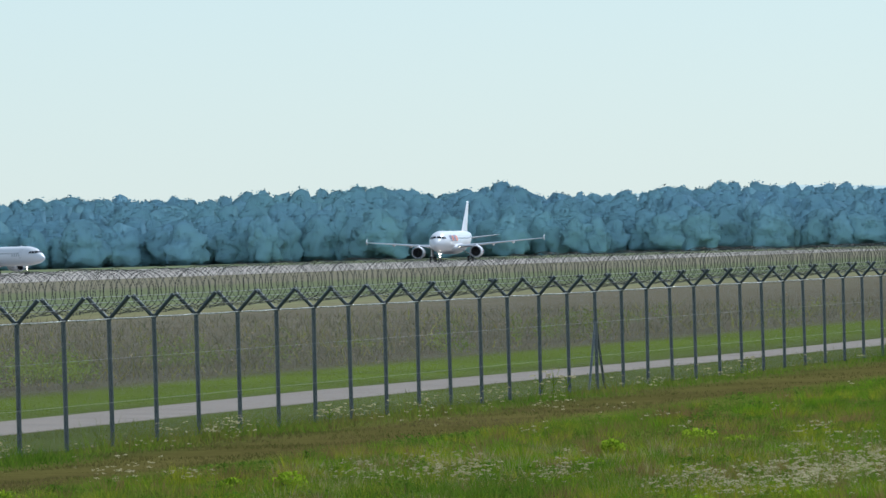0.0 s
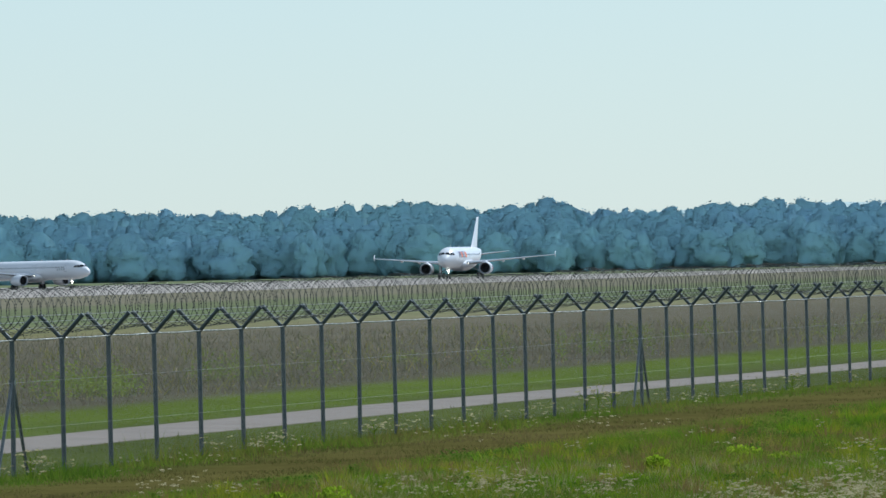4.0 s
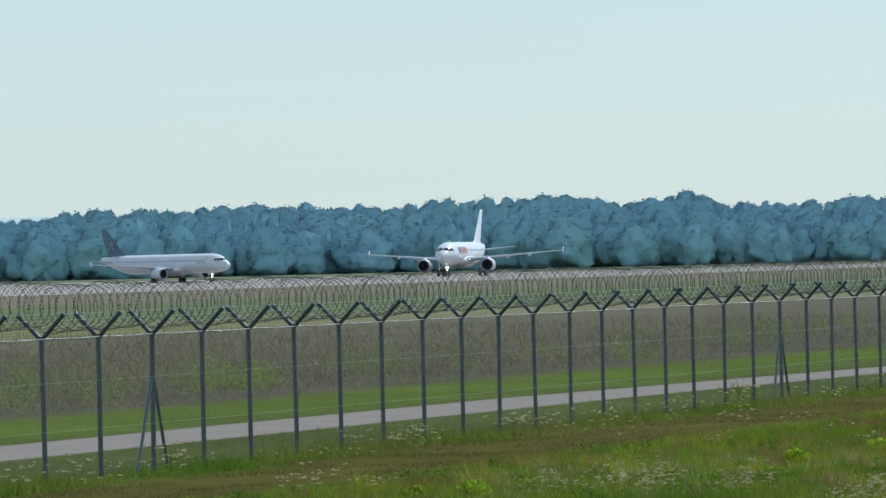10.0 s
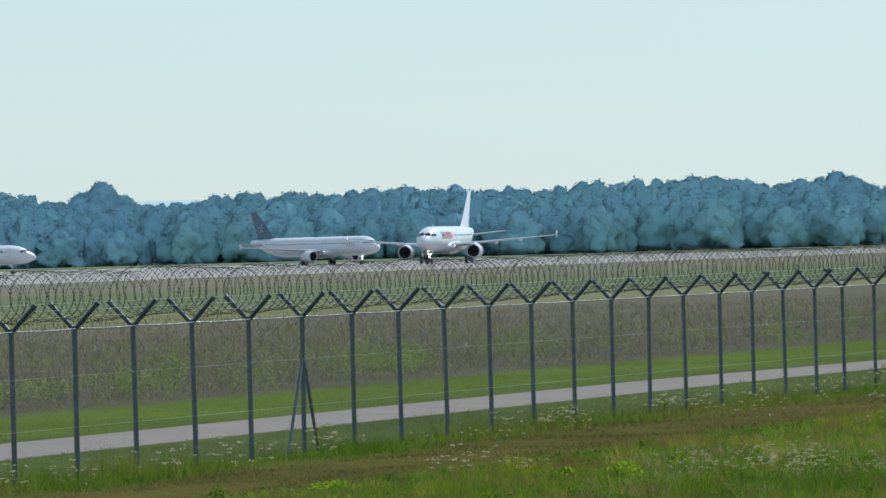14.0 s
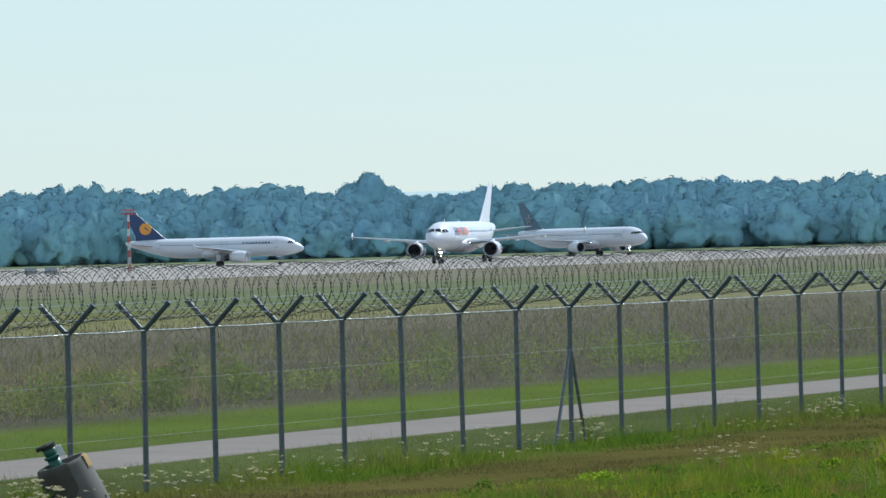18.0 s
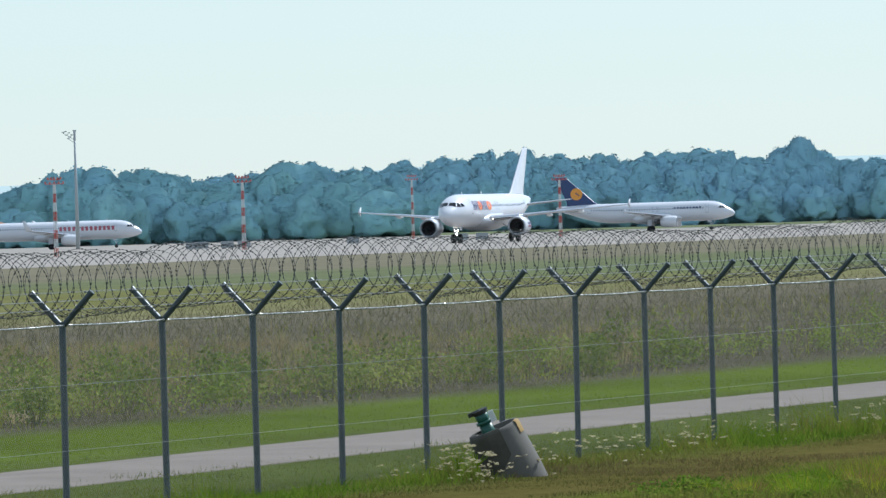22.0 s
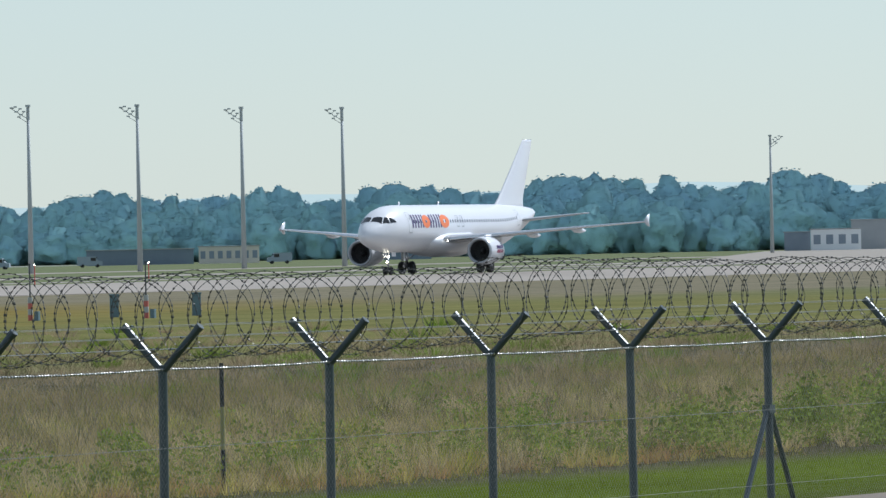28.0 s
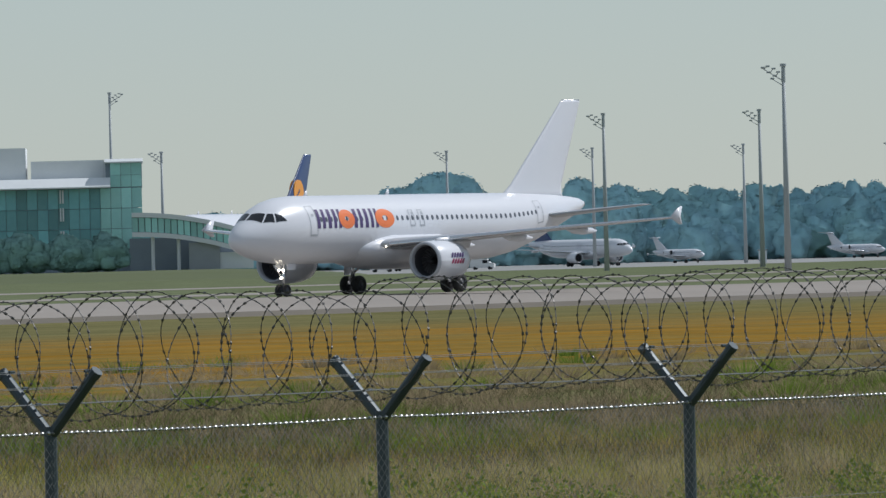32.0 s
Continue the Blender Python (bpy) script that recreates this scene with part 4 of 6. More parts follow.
def leafy(rng, count, leaf, lobes=90, spread=0.4, low=0.03, ragged=0.02, levels=3, slender=1.0):
    """A crown one metre high and one wide: a dense mass of rounded lobes down to the ground, clothed in small leaf clumps.
    Gives points, triangles and the direction in which each point's lobe bulges."""
    balls = []
    for k in range(lobes):
        a, q = rng.random() * 2 * math.pi, rng.random() ** 0.5
        top = 0.92 - 0.36 * q * q
        z = low + (top - low) * rng.random() ** 0.75
        balls.append((q * spread * math.cos(a), q * spread * math.sin(a), z * slender, rng.uniform(0.1, 0.19)))
    balls.append((rng.uniform(-0.1, 0.1), rng.uniform(-0.1, 0.1), 0.86 * slender, 0.13))
    balls = np.array(balls)
    mid = np.array((0.0, 0.0, 0.4 * slender))
    c = balls[:, :3] - mid
    v, f = unit_sphere(levels)
    d = v * np.array((1, 1, slender))
    d /= np.linalg.norm(d, axis=1)[:, None]
    b = d @ c.T
    disc = b * b - (np.sum(c * c, axis=1) - balls[:, 3] ** 2)[None, :]
    t = np.where(disc > 0, b + np.sqrt(np.maximum(disc, 0)), 0.0)
    pick = np.argmax(t, axis=1)
    body = mid + d * np.maximum(t[np.arange(len(d)), pick], 0.36)[:, None]
    body_n = body - balls[pick, :3]
    body_n /= np.linalg.norm(body_n, axis=1)[:, None] + 1e-6
    body_n = 0.65 * body_n + 0.35 * d
    body_n /= np.linalg.norm(body_n, axis=1)[:, None] + 1e-6
    # leaf clumps lie on the lobes
    pick = f[np.random.randint(len(f), size=count)]
    share = np.random.dirichlet((1, 1, 1), count)[:, :, None]
    nrm = (body_n[pick] * share).sum(axis=1)
    p = (body[pick] * share).sum(axis=1) + nrm * ((np.random.rand(count) ** 2 - 0.1) * ragged)[:, None]
    face = nrm + 0.6 * np.random.normal(size=(count, 3))
    u = np.cross(face, np.random.normal(size=(count, 3)))
    u /= np.linalg.norm(u, axis=1)[:, None] + 1e-6
    w = np.cross(face / np.linalg.norm(face, axis=1)[:, None], u)
    s = leaf * (0.35 + 0.85 * np.random.rand(count))[:, None]
    leaves = np.stack([p - u * s, p + w * s * 1.2, p + u * s], 1).reshape(-1, 3)
    verts = np.concatenate([body, leaves])
    verts[:, 2] = np.maximum(verts[:, 2], -0.02) / np.percentile(verts[:, 2], 99.6)
    turned = nrm + 0.2 * np.random.normal(size=(count, 3))
    return verts, np.concatenate([f, len(body) + np.arange(3 * count).reshape(-1, 3)]), np.concatenate([body_n, np.repeat(turned, 3, axis=0)])


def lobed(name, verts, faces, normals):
    """A leaf mesh with its lobe normals bent to the viewer, evening out sunlight."""
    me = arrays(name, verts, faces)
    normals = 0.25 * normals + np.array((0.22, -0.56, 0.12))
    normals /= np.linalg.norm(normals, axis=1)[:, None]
    me.attributes.new("bent_lobe_normal", "FLOAT_VECTOR", "POINT").data.foreach_set("vector", np.asarray(normals, dtype=np.float32).ravel())
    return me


def wood(name, label, spots, count, leaf, material):
    """Many far trees in one mesh: spots of (x, y, height)."""
    rng = random.Random(11)
    kinds = [leafy(rng, count, leaf / 14, lobes=rng.randint(50, 80), spread=rng.uniform(0.33, 0.42), ragged=0.055, slender=1.5) for _ in range(24)]
    vs, fs, ns, base = [], [], [], 0
    for x, y, h in spots:
        v, f, nrm = kinds[rng.randrange(len(kinds))]
        a = rng.random() * 6.28
        m = np.array([[math.cos(a), -math.sin(a), 0], [math.sin(a), math.cos(a), 0], [0, 0, 1]])
        wide = (6 + 0.5 * h) * rng.uniform(0.85, 1.4)
        vs.append((v @ m.T) * np.array((wide, wide, h)) + np.array((x, y, -0.4)))
        ns.append(nrm @ m.T)
        fs.append(f + base)
        base += len(v)
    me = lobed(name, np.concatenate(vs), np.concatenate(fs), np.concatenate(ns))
    return tagged(part_of(name, me, material, smooth=True), label, "wood", kind="stuff")


# bearing, and height of the treetops over eye level in parts of 17000 of the distance
FAR_TOPS = [(5.2, 92), (8.3, 92), (8.73, 101), (9.07, 97), (9.51, 88), (9.95, 90), (10.11, 112), (10.45, 94), (10.92, 113), (11.53, 106), (12.2, 99), (12.54, 107), (13.41, 101), (13.68, 103),
            (14.22, 91), (14.76, 99), (15.08, 115), (15.58, 106), (16.24, 122), (16.8, 109), (17.4, 98), (18.2, 92), (38.5, 80)]
NEAR_TOPS = [(16.87, 88), (17.2, 104), (17.57, 118), (17.95, 82), (18.41, 116), (18.75, 117), (19.06, 101), (19.36, 83), (19.63, 87), (20.07, 114), (20.45, 85), (20.88, 107), (21.17, 84), (21.6, 120), (21.93, 91),
             (22.14, 102), (22.51, 117), (23.01, 117), (23.22, 89), (23.67, 98), (23.95, 115), (24.3, 81), (24.7, 118), (24.95, 90), (25.72, 106), (26.26, 79), (26.89, 115), (27.07, 89), (27.4, 111), (28.08, 91),
             (28.32, 83), (28.58, 108), (29.6, 112), (30.07, 82), (30.54, 85), (30.8, 98), (31.0, 90), (31.15, 107), (31.45, 95), (32.15, 110), (33.0, 108), (34.07, 112), (34.45, 100), (35.1, 118), (35.29, 96), (35.52, 112), (36.0, 85), (38.5, 85)]


def tops(line, b):
    for (a, h), (c, k) in zip(line, line[1:]):
        if a <= b <= c:
            return h + (k - h) * (b - a) / (c - a)
    return 70


def belt(line, rows, b, end, gap, thin=38.5):
    """Trees along a belt, as high as its skyline."""
    rng = random.Random(int(b * 10))
    spots = []
    for d0, k, low in rows:
        at = b + rng.random() * 0.1
        while at < end:
            d = d0 + rng.uniform(-30, 30)
            p = polar(at, d)
            spots.append((p.x, p.y, (tops(line, at) * d / 17000 + 3.0) * k * rng.uniform(low, 1.04) * 1.035))
            at += gap * rng.uniform(0.8, 1.25) * (1 if at < thin else 4)
    return spots


def woods():
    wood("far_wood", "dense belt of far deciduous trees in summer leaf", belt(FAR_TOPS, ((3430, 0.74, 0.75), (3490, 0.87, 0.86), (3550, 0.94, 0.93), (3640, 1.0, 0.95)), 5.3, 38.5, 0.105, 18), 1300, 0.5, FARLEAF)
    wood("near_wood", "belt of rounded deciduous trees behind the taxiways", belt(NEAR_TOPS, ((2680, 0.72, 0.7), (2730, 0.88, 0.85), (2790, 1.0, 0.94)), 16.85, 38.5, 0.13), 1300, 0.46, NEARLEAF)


woods()


def hills():
    """Pale hills on the horizon: a sheet whose own glow stands for haze."""
    v, f = [], []
    n = 60
    for i in range(n + 1):
        b = 3 + 36 * i / n
        h = 27.5 + 2 * math.sin(b * 0.9) + 1.5 * math.sin(b * 2.3 + 1) + (2.5 if b > 13.4 else 0) - 7 * min(1, max(0, b - 33))
        for z in (-2, h):
            v.append(polar(b, 4900, z))
    for i in range(n):
        f.append((2 * i, 2 * i + 2, 2 * i + 3, 2 * i + 1))
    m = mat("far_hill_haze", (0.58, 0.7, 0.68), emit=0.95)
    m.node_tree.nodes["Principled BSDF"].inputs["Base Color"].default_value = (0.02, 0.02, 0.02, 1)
    tagged(part_of("backdrop", arrays("backdrop", v, f), m), "glowing backdrop of hazy wooded hills on the far horizon", "hills", kind="structure")


hills()


def light_mast(b, el, height=26.0, group="apron floodlight masts", back=False):
    """A tall floodlight mast, seen at bearing b with its top el thousandths above eye level."""
    d = (height - 0.2 - EYE[2]) / el * 1000
    top = thing("floodlight_mast", "tall tapered steel floodlight mast with a side bracket of lamps", "light mast", Matrix.Translation(polar(b, d, -0.2)), group)
    top.rotation_euler.z = radians(b)
    bm = bmesh.new()
    tube(bm, (0, 0, -0.3), (0, 0, height), 0.45, 0.19, 12)
    part("pole", bm, MASTSTEEL, top, "", True)
    bm = bmesh.new()
    tube(bm, (0, 0, height - 0.25), (0, 0, height + 0.1), 0.4, 0.4, 12)
    tube(bm, (0, 0, height - 2.2), (0, 0, height - 0.25), 0.27, 0.25, 12)
    part("head", bm, MASTSTEEL, top)
    s = 1 if back else -1
    bm = bmesh.new()
    tube(bm, (0, 0, height - 2.1), (s * 2.6, 0, height - 0.45), 0.07, 0.05, 6)
    tube(bm, (0, 0, height - 2.7), (s * 1.5, 0, height - 1.75), 0.06, 0.05, 6)
    for k in range(3):
        tube(bm, (s * (0.9 + 0.75 * k), 0, height - 1.5 + 0.47 * k), (s * (0.6 + 0.75 * k), 0, height - 0.9 + 0.3 * k), 0.05, 0.05, 6)
    part("bracket", bm, MASTSTEEL, top)
    for x, z in ((2.55, 0.35), (1.95, 0.2), (1.85, 0.95), (1.2, 0.5), (1.1, 1.4), (0.65, 0.95), (1.4, 1.75)):
        bm = bmesh.new()
        box(bm, s * x - 0.26, s * x + 0.26, -0.4, 0.4, height - z - 0.11, height - z + 0.11, None, 0.04)
        part("lamp_head", bm, MASTSTEEL, top)
    return top


for b, el in ((29.99, 299), (29.01, 292), (28.25, 284), (27.47, 279), (26.78, 270), (30.66, 304), (31.45, 312), (32.88, 326), (24.23, 250), (24.83, 254), (25.45, 262), (26.1, 265), (18.84, 187)):
    light_mast(b, el * 1000 / 17000)
light_mast(21.68, 185 * 1000 / 17000, back=True)
def ring_mast(b, el, height=25.0):
    """A tall mast with a flat ring of lamps on its top."""
    d = (height - 0.2 - EYE[2]) / el * 17000
    top = thing("ring_light_mast", "tall slim steel mast with a flat ring of lamps on top", "light mast", Matrix.Translation(polar(b, d, -0.2)), "ring light masts")
    bm = bmesh.new()
    tube(bm, (0, 0, -0.3), (0, 0, height), 0.36, 0.18, 12)
    part("pole", bm, MASTSTEEL, top, "", True)
    bm = bmesh.new()
    tube(bm, (0, 0, height - 0.55), (0, 0, height - 0.35), 1.9, 1.9, 20)
    tube(bm, (0, 0, height - 0.9), (0, 0, height - 0.5), 0.3, 0.3, 12)
    part("ring", bm, MASTSTEEL, top)
    for k in range(8):
        a = k * math.pi / 4
        bm = box(bmesh.new(), -0.3, 0.3, -0.2, 0.2, -0.2, 0.1, pose(1.75 * math.cos(a), 1.75 * math.sin(a), height - 0.6, 0, 0, 45 * k), 0.03)
        part("lamp_head", bm, WHITEPAINT, top)


for b, el in ((31.26, 177), (31.01, 176), (30.49, 172), (30.32, 181)):
    ring_mast(b, el)
for b, el in ((33.03, 247), (32.08, 245), (31.12, 245), (33.96, 247), (32.22, 185), (33.13, 187), (34.03, 187), (34.9, 188)):
    light_mast(b, el * 1000 / 17000, group="far floodlight masts")
light_mast(36.9, 306 * 1000 / 17000, 38.0, back=True)
light_mast(36.6, 199 * 1000 / 17000, group="far floodlight masts")


# ---- waiting and parked airliners ----
navy_jet = airliner("white airliner with navy tail and yellow disc waiting on the taxiway", tail=NAVY, fin_marks=disc_marks(NAVY, YELLOW), titles=side_titles(NAVY, 7, 13, 16, 27, 9))
place_airliner(navy_jet, *polar(15.42, 2016, -0.1), 15.4 + 86)
dark_jet = airliner("white airliner with dark star-marked tail waiting on the taxiway", tail=HAZETAIL, fin_marks=star_marks, titles=side_titles(GREYP, 6, 9, -2, 12, 4), lights=True, length=44.5)
place_airliner(dark_jet, *polar(13.24, 2060, -0.1), 13.3 + 38)
orange_jet = airliner("white airliner with orange tail and red titles rolling on the taxiway", length=42.1, dorsal=True, tail=mat("salmon_orange_paint", (0.72, 0.3, 0.12), (0.66, 0.27, 0.11), 0.8, 0.4), titles=side_titles(mat("muted_red_titles", (0.42, 0.1, 0.13), (0.38, 0.09, 0.12), 0.8, 0.45), 6.0, 18.5, -2, 24, 13), winglet="tall")
ORANGE_AT, ORANGE_TURN = polar(18.96, 2118, -0.1), 18.9 + 87
# metres along its way past its place at 23 s
ORANGE_ROWS = [(0, -117.3), (8, -80.3), (16, -38.3), (20, -12.8), (22, -1.3), (23, 3.7), (24, 7.4), (26.5, 14.7), (29, 18.2), (32, 19.2)]


def parked(label, bearing, d, heading, size=1.0, **look_args):
    ob = airliner(label, **look_args)
    ob.matrix_world = Matrix.Translation(polar(bearing, d, -0.15)) @ pose(0, 0, 0, 0, 0, bearing + heading) @ Matrix.Scale(size, 4)
    return ob


parked("white airliner with red tail parked on the apron", 35.12, 2150, 32, tail=RED, fin_marks=star_marks, titles=side_titles(RED, 4.5, 8, 2, 20, 3))
parked("white airliner with navy tail parked on the apron", 34.1, 2160, 38, tail=NAVY, fin_marks=disc_marks(NAVY, YELLOW))
parked("white airliner with magenta and blue marked tail parked on the apron", 30.3, 2150, -112, fin_marks=swoosh_marks, titles=side_titles(SKYBLUE, 23, 27.5, -8, 34, 1))
parked("very large white airliner with navy tail and orange disc", 36.155, 1944, -22, 2.08, tail=NAVY, winglet="none", fin_marks=disc_marks(NAVY, YELLOW, 8.1, 1.3, 4.75))
parked("small white jet with a high tail parked far off", 33.52, 2350, 50, 0.55, ttail=True, length=30.0)
parked("small white jet parked far off beside the woods", 32.46, 2500, 60, 0.58, ttail=True, length=30.0)


# ---- striped masts ----
# mast red with the haze already mixed into its colour
MASTRED = mat("hazed_red_paint", (0.55, 0.14, 0.11), (0.48, 0.12, 0.1), 1.0, 0.6)

def striped_mast(b, d, height=10.8):
    top = thing("lattice_mast", "slender red and white banded mast with a crossbar of lamps", "mast", Matrix.Translation(polar(b, d, -0.1)) @ pose(0, 0, 0, 0, 0, b), "striped approach masts")
    n = 8
    for k in range(n):
        z0, z1 = height * 0.93 * k / n, height * 0.93 * (k + 1) / n
        bm = bmesh.new()
        for x, y in ((-1, -1), (1, -1), (1, 1), (-1, 1)):
            w0, w1 = 0.26 - 0.015 * k, 0.26 - 0.015 * (k + 1)
            tube(bm, (x * w0, y * w0, z0), (x * w1, y * w1, z1), 0.06, n=6)
        w0, w1 = 0.26 - 0.015 * k, 0.26 - 0.015 * (k + 1)
        for sx in (-1, 1):
            tube(bm, (-w0, sx * w0, z0), (w1, sx * w1, z1), 0.04, n=5)
            tube(bm, (sx * w0, -w0, z0), (sx * w1, w1, z1), 0.04, n=5)
        box(bm, -0.08, 0.08, -0.08, 0.08, z0, z1)
        part("mast_section", bm, MASTRED if k % 2 == 0 else WHITEPAINT, top)
    for z, w in ((height * 0.93, 1.25), (height * 0.985, 0.9)):
        bm = bmesh.new()
        box(bm, -w, w, -0.08, 0.08, z, z + 0.12, bevel=0.02)
        part("crossbar", bm, MASTRED, top)
        for k in range(5):
            bm = bmesh.new()
            tube(bm, (-w + 2 * w * k / 4, 0, z + 0.1), (-w + 2 * w * k / 4, 0, z + 0.38), 0.1, 0.13, 8)
            part("lamp", bm, MASTRED, top)
    return top


for b, d in ((18.97, 1330), (17.85, 1433), (15.96, 1700), (16.84, 2058)):
    striped_mast(b, d, 10.8 if d < 2000 else 13.5)


# ---- near field fixtures ----
GREENP = mat("dark_green_paint", (0.02, 0.09, 0.065), (0.03, 0.12, 0.085), 4.0, 0.4)
BLACKP = mat("black_rubberised_cap", (0.02, 0.02, 0.02), (0.035, 0.035, 0.03), 6.0, 0.7)
SHAFTC = mat("dark_weathered_concrete", (0.17, 0.155, 0.135), (0.11, 0.1, 0.085), 3.5, 0.9, 0, 0.4)
MOSSY = mat("lichen_stained_concrete", (0.05, 0.043, 0.032), (0.11, 0.1, 0.08), 5.0, 0.9, 0, 0.4)
OCHRE = mat("faded_ochre_paint", (0.36, 0.22, 0.05), (0.24, 0.16, 0.05), 9.0, 0.8)
BOXGREY = mat("blue_grey_cabinet_paint", (0.13, 0.2, 0.23), (0.11, 0.17, 0.2), 2.0, 0.5)


def shaft_with_valve():
    """A tilted concrete shaft ring with a green valve head."""
    at = polar(16.245, 102.0, -0.12)
    top = thing("concrete_shaft", "tilted concrete shaft ring with mossy top and green valve head", "shaft", Matrix.Translation(at) @ pose(0, 0, 0, 6, -23, 16.3))
    r = 0.285
    bm = bmesh.new()
    prof = [(0.0, r + 0.035), (0.2, r + 0.03), (0.66, r), (0.70, r - 0.015), (0.70, r - 0.06), (0.55, r - 0.065)]
    rings = [[(q * math.cos(a), q * math.sin(a), z) for z, q in prof] for a in (2 * math.pi * k / 32 for k in range(33))]
    loft(bm, rings, False, False)
    part("ring", bm, SHAFTC, top, "grey weathered concrete ring", True)
    bm = bmesh.new()
    prof = [(0.36, r + 0.028), (0.66, r + 0.008), (0.715, r - 0.01), (0.715, r - 0.07)]
    rings = [[(q * math.cos(a), q * math.sin(a), z - 0.1 * math.cos(3 * a) * (z < 0.5)) for z, q in prof] for a in (radians(95 + 186 * k / 18) for k in range(19))]
    loft(bm, rings, False, False)
    part("moss_stain", bm, MOSSY, top, "dark mossy crust", True)
    bm = bmesh.new()
    prof = [(0.56, r + 0.014), (0.69, r + 0.008), (0.712, r - 0.02)]
    rings = [[(q * math.cos(a), q * math.sin(a), z) for z, q in prof] for a in (radians(-34 + 20 * k / 6) for k in range(7))]
    loft(bm, rings, False, False)
    part("paint_mark", bm, OCHRE, top, "faded yellow paint mark", True)
    bm = bmesh.new()
    tube(bm, (0, 0, 0.56), (0, 0, 0.60), r - 0.06, n=24)
    part("lid", bm, MOSSY, top)
    bm = bmesh.new()
    tube(bm, (-0.06, 0, 0.58), (-0.06, 0, 0.80), 0.075, 0.07, 14)
    tube(bm, (-0.06, 0, 0.80), (-0.06, 0, 0.91), 0.065, 0.075, 14)
    tube(bm, (-0.06, 0, 0.79), (-0.06, 0, 0.82), 0.09, 0.09, 14)
    valve = part("valve", bm, GREENP, top, "green painted valve head", True)
    bm = bmesh.new()
    tube(bm, (-0.06, 0, 0.90), (-0.06, 0, 0.945), 0.08, 0.095, 14)
    box(bm, -0.19, -0.06, -0.03, 0.03, 0.91, 0.955, bevel=0.008)
    part("cap", bm, BLACKP, valve, "dark cap")
    bm = bmesh.new()
    box(bm, 0.012, 0.075, -0.085, -0.06, 0.78, 0.90, bevel=0.004)
    part("tag", bm, WHITEPAINT, valve, "small white tag")


shaft_with_valve()


BANDYELLOW = mat("dull_yellow_paint", (0.3, 0.28, 0.1), (0.25, 0.24, 0.09), 5.0, 0.7)


def marker_post(b, d, h=1.45):
    top = thing("marker_post", "slim black and white banded marker post in the grass", "post", Matrix.Translation(polar(b, d, 0.0)))
    for k, (z0, z1) in enumerate(((-0.1, 0.48), (0.48, 0.96), (0.96, h))):
        bm = bmesh.new()
        tube(bm, (0, 0, z0), (0, 0, z1), 0.025, n=10)
        part("band", bm, BANDYELLOW if k == 1 else BLACKP, top)


marker_post(24.98, 107.5)


def field_box(b, d, h=1.02, w=0.4):
    top = thing("equipment_cabinet", "blue-grey equipment cabinet standing in the grass", "cabinet", Matrix.Translation(polar(b, d, -0.1)) @ pose(0, 0, 0, 0, 0, b), "field cabinets")
    bm = bmesh.new()
    box(bm, -w / 2, w / 2, -0.2, 0.2, 0, h - 0.08, bevel=0.02)
    body = part("body", bm, BOXGREY, top)
    bm = bmesh.new()
    box(bm, -w / 2 - 0.03, w / 2 + 0.03, -0.24, 0.24, h - 0.08, h, bevel=0.015)
    part("roof", bm, BOXGREY, top)
    bm = bmesh.new()
    box(bm, -w / 2 + 0.05, w / 2 - 0.05, -0.215, -0.203, 0.1, h - 0.16)
    part("door", bm, BOXGREY, body)


for b in (25.61, 25.12):
    field_box(b, 422)


PALEBAND = mat("dull_white_band", (0.42, 0.43, 0.43), (0.36, 0.37, 0.37), 3.0, 0.6)


def whip_aerial(b, d):
    top = thing("field_monitor", "thin whip aerial on a red and white banded base", "aerial", Matrix.Translation(polar(b, d, -0.1)), "field monitors")
    bm = bmesh.new()
    tube(bm, (0, 0, 0.9), (0, 0, 2.35), 0.034, 0.026, 6)
    tube(bm, (0, 0, 2.35), (0, 0, 2.45), 0.05, 0.04, 8)
    part("whip", bm, CHARCOAL, top)
    for k in range(4):
        bm = bmesh.new()
        tube(bm, (0, 0, 0.25 * k), (0, 0, 0.25 * k + 0.25), 0.105, n=10)
        part("band", bm, MASTRED if k % 2 == 0 else PALEBAND, top)
    bm = bmesh.new()
    box(bm, 0.22, 0.42, -0.1, 0.1, 0, 0.4, bevel=0.02)
    part("box", bm, BOXGREY, top)


for b in (26.11, 25.42):
    whip_aerial(b, 411)


def edge_light(b, d, h=2.0):
    top = thing("approach_light", "thin pole with a small lit lamp", "light", Matrix.Translation(polar(b, d, -0.2)), "approach lights")
    bm = bmesh.new()
    tube(bm, (0, 0, 0), (0, 0, h), 0.05, 0.04, 6)
    part("pole", bm, RED, top)
    bm = bmesh.new()
    bmesh.ops.create_uvsphere(bm, u_segments=8, v_segments=6, radius=0.06, matrix=pose(0, 0, h + 0.04))
    part("lamp", bm, LAMPGLOW, top, "glowing lamp")


for b in (26.08, 25.4, 26.85, 27.6):
    edge_light(b, 860)


# ---- apron ----
APRONX = mat("apron_concrete", (0.33, 0.33, 0.32), (0.28, 0.28, 0.275), 0.02, 0.95, spec=0.05)
strip("apron", "wide pale concrete apron", [(-1060, -0.17), (-1240, -0.15), (-1700, -0.17)], 600, 2250, APRONX, 4)
strip("taxiway", "pale concrete taxiway crossing the grass", [(-640, -0.17), (-655, -0.13), (-670, -0.17)], -300, 2300, TAXIC, 4)
strip("service_road", "narrow pale service road in the grass", [(-432, -0.17), (-435, -0.12), (-438, -0.17)], 300, 2300, TAXIC, 4)

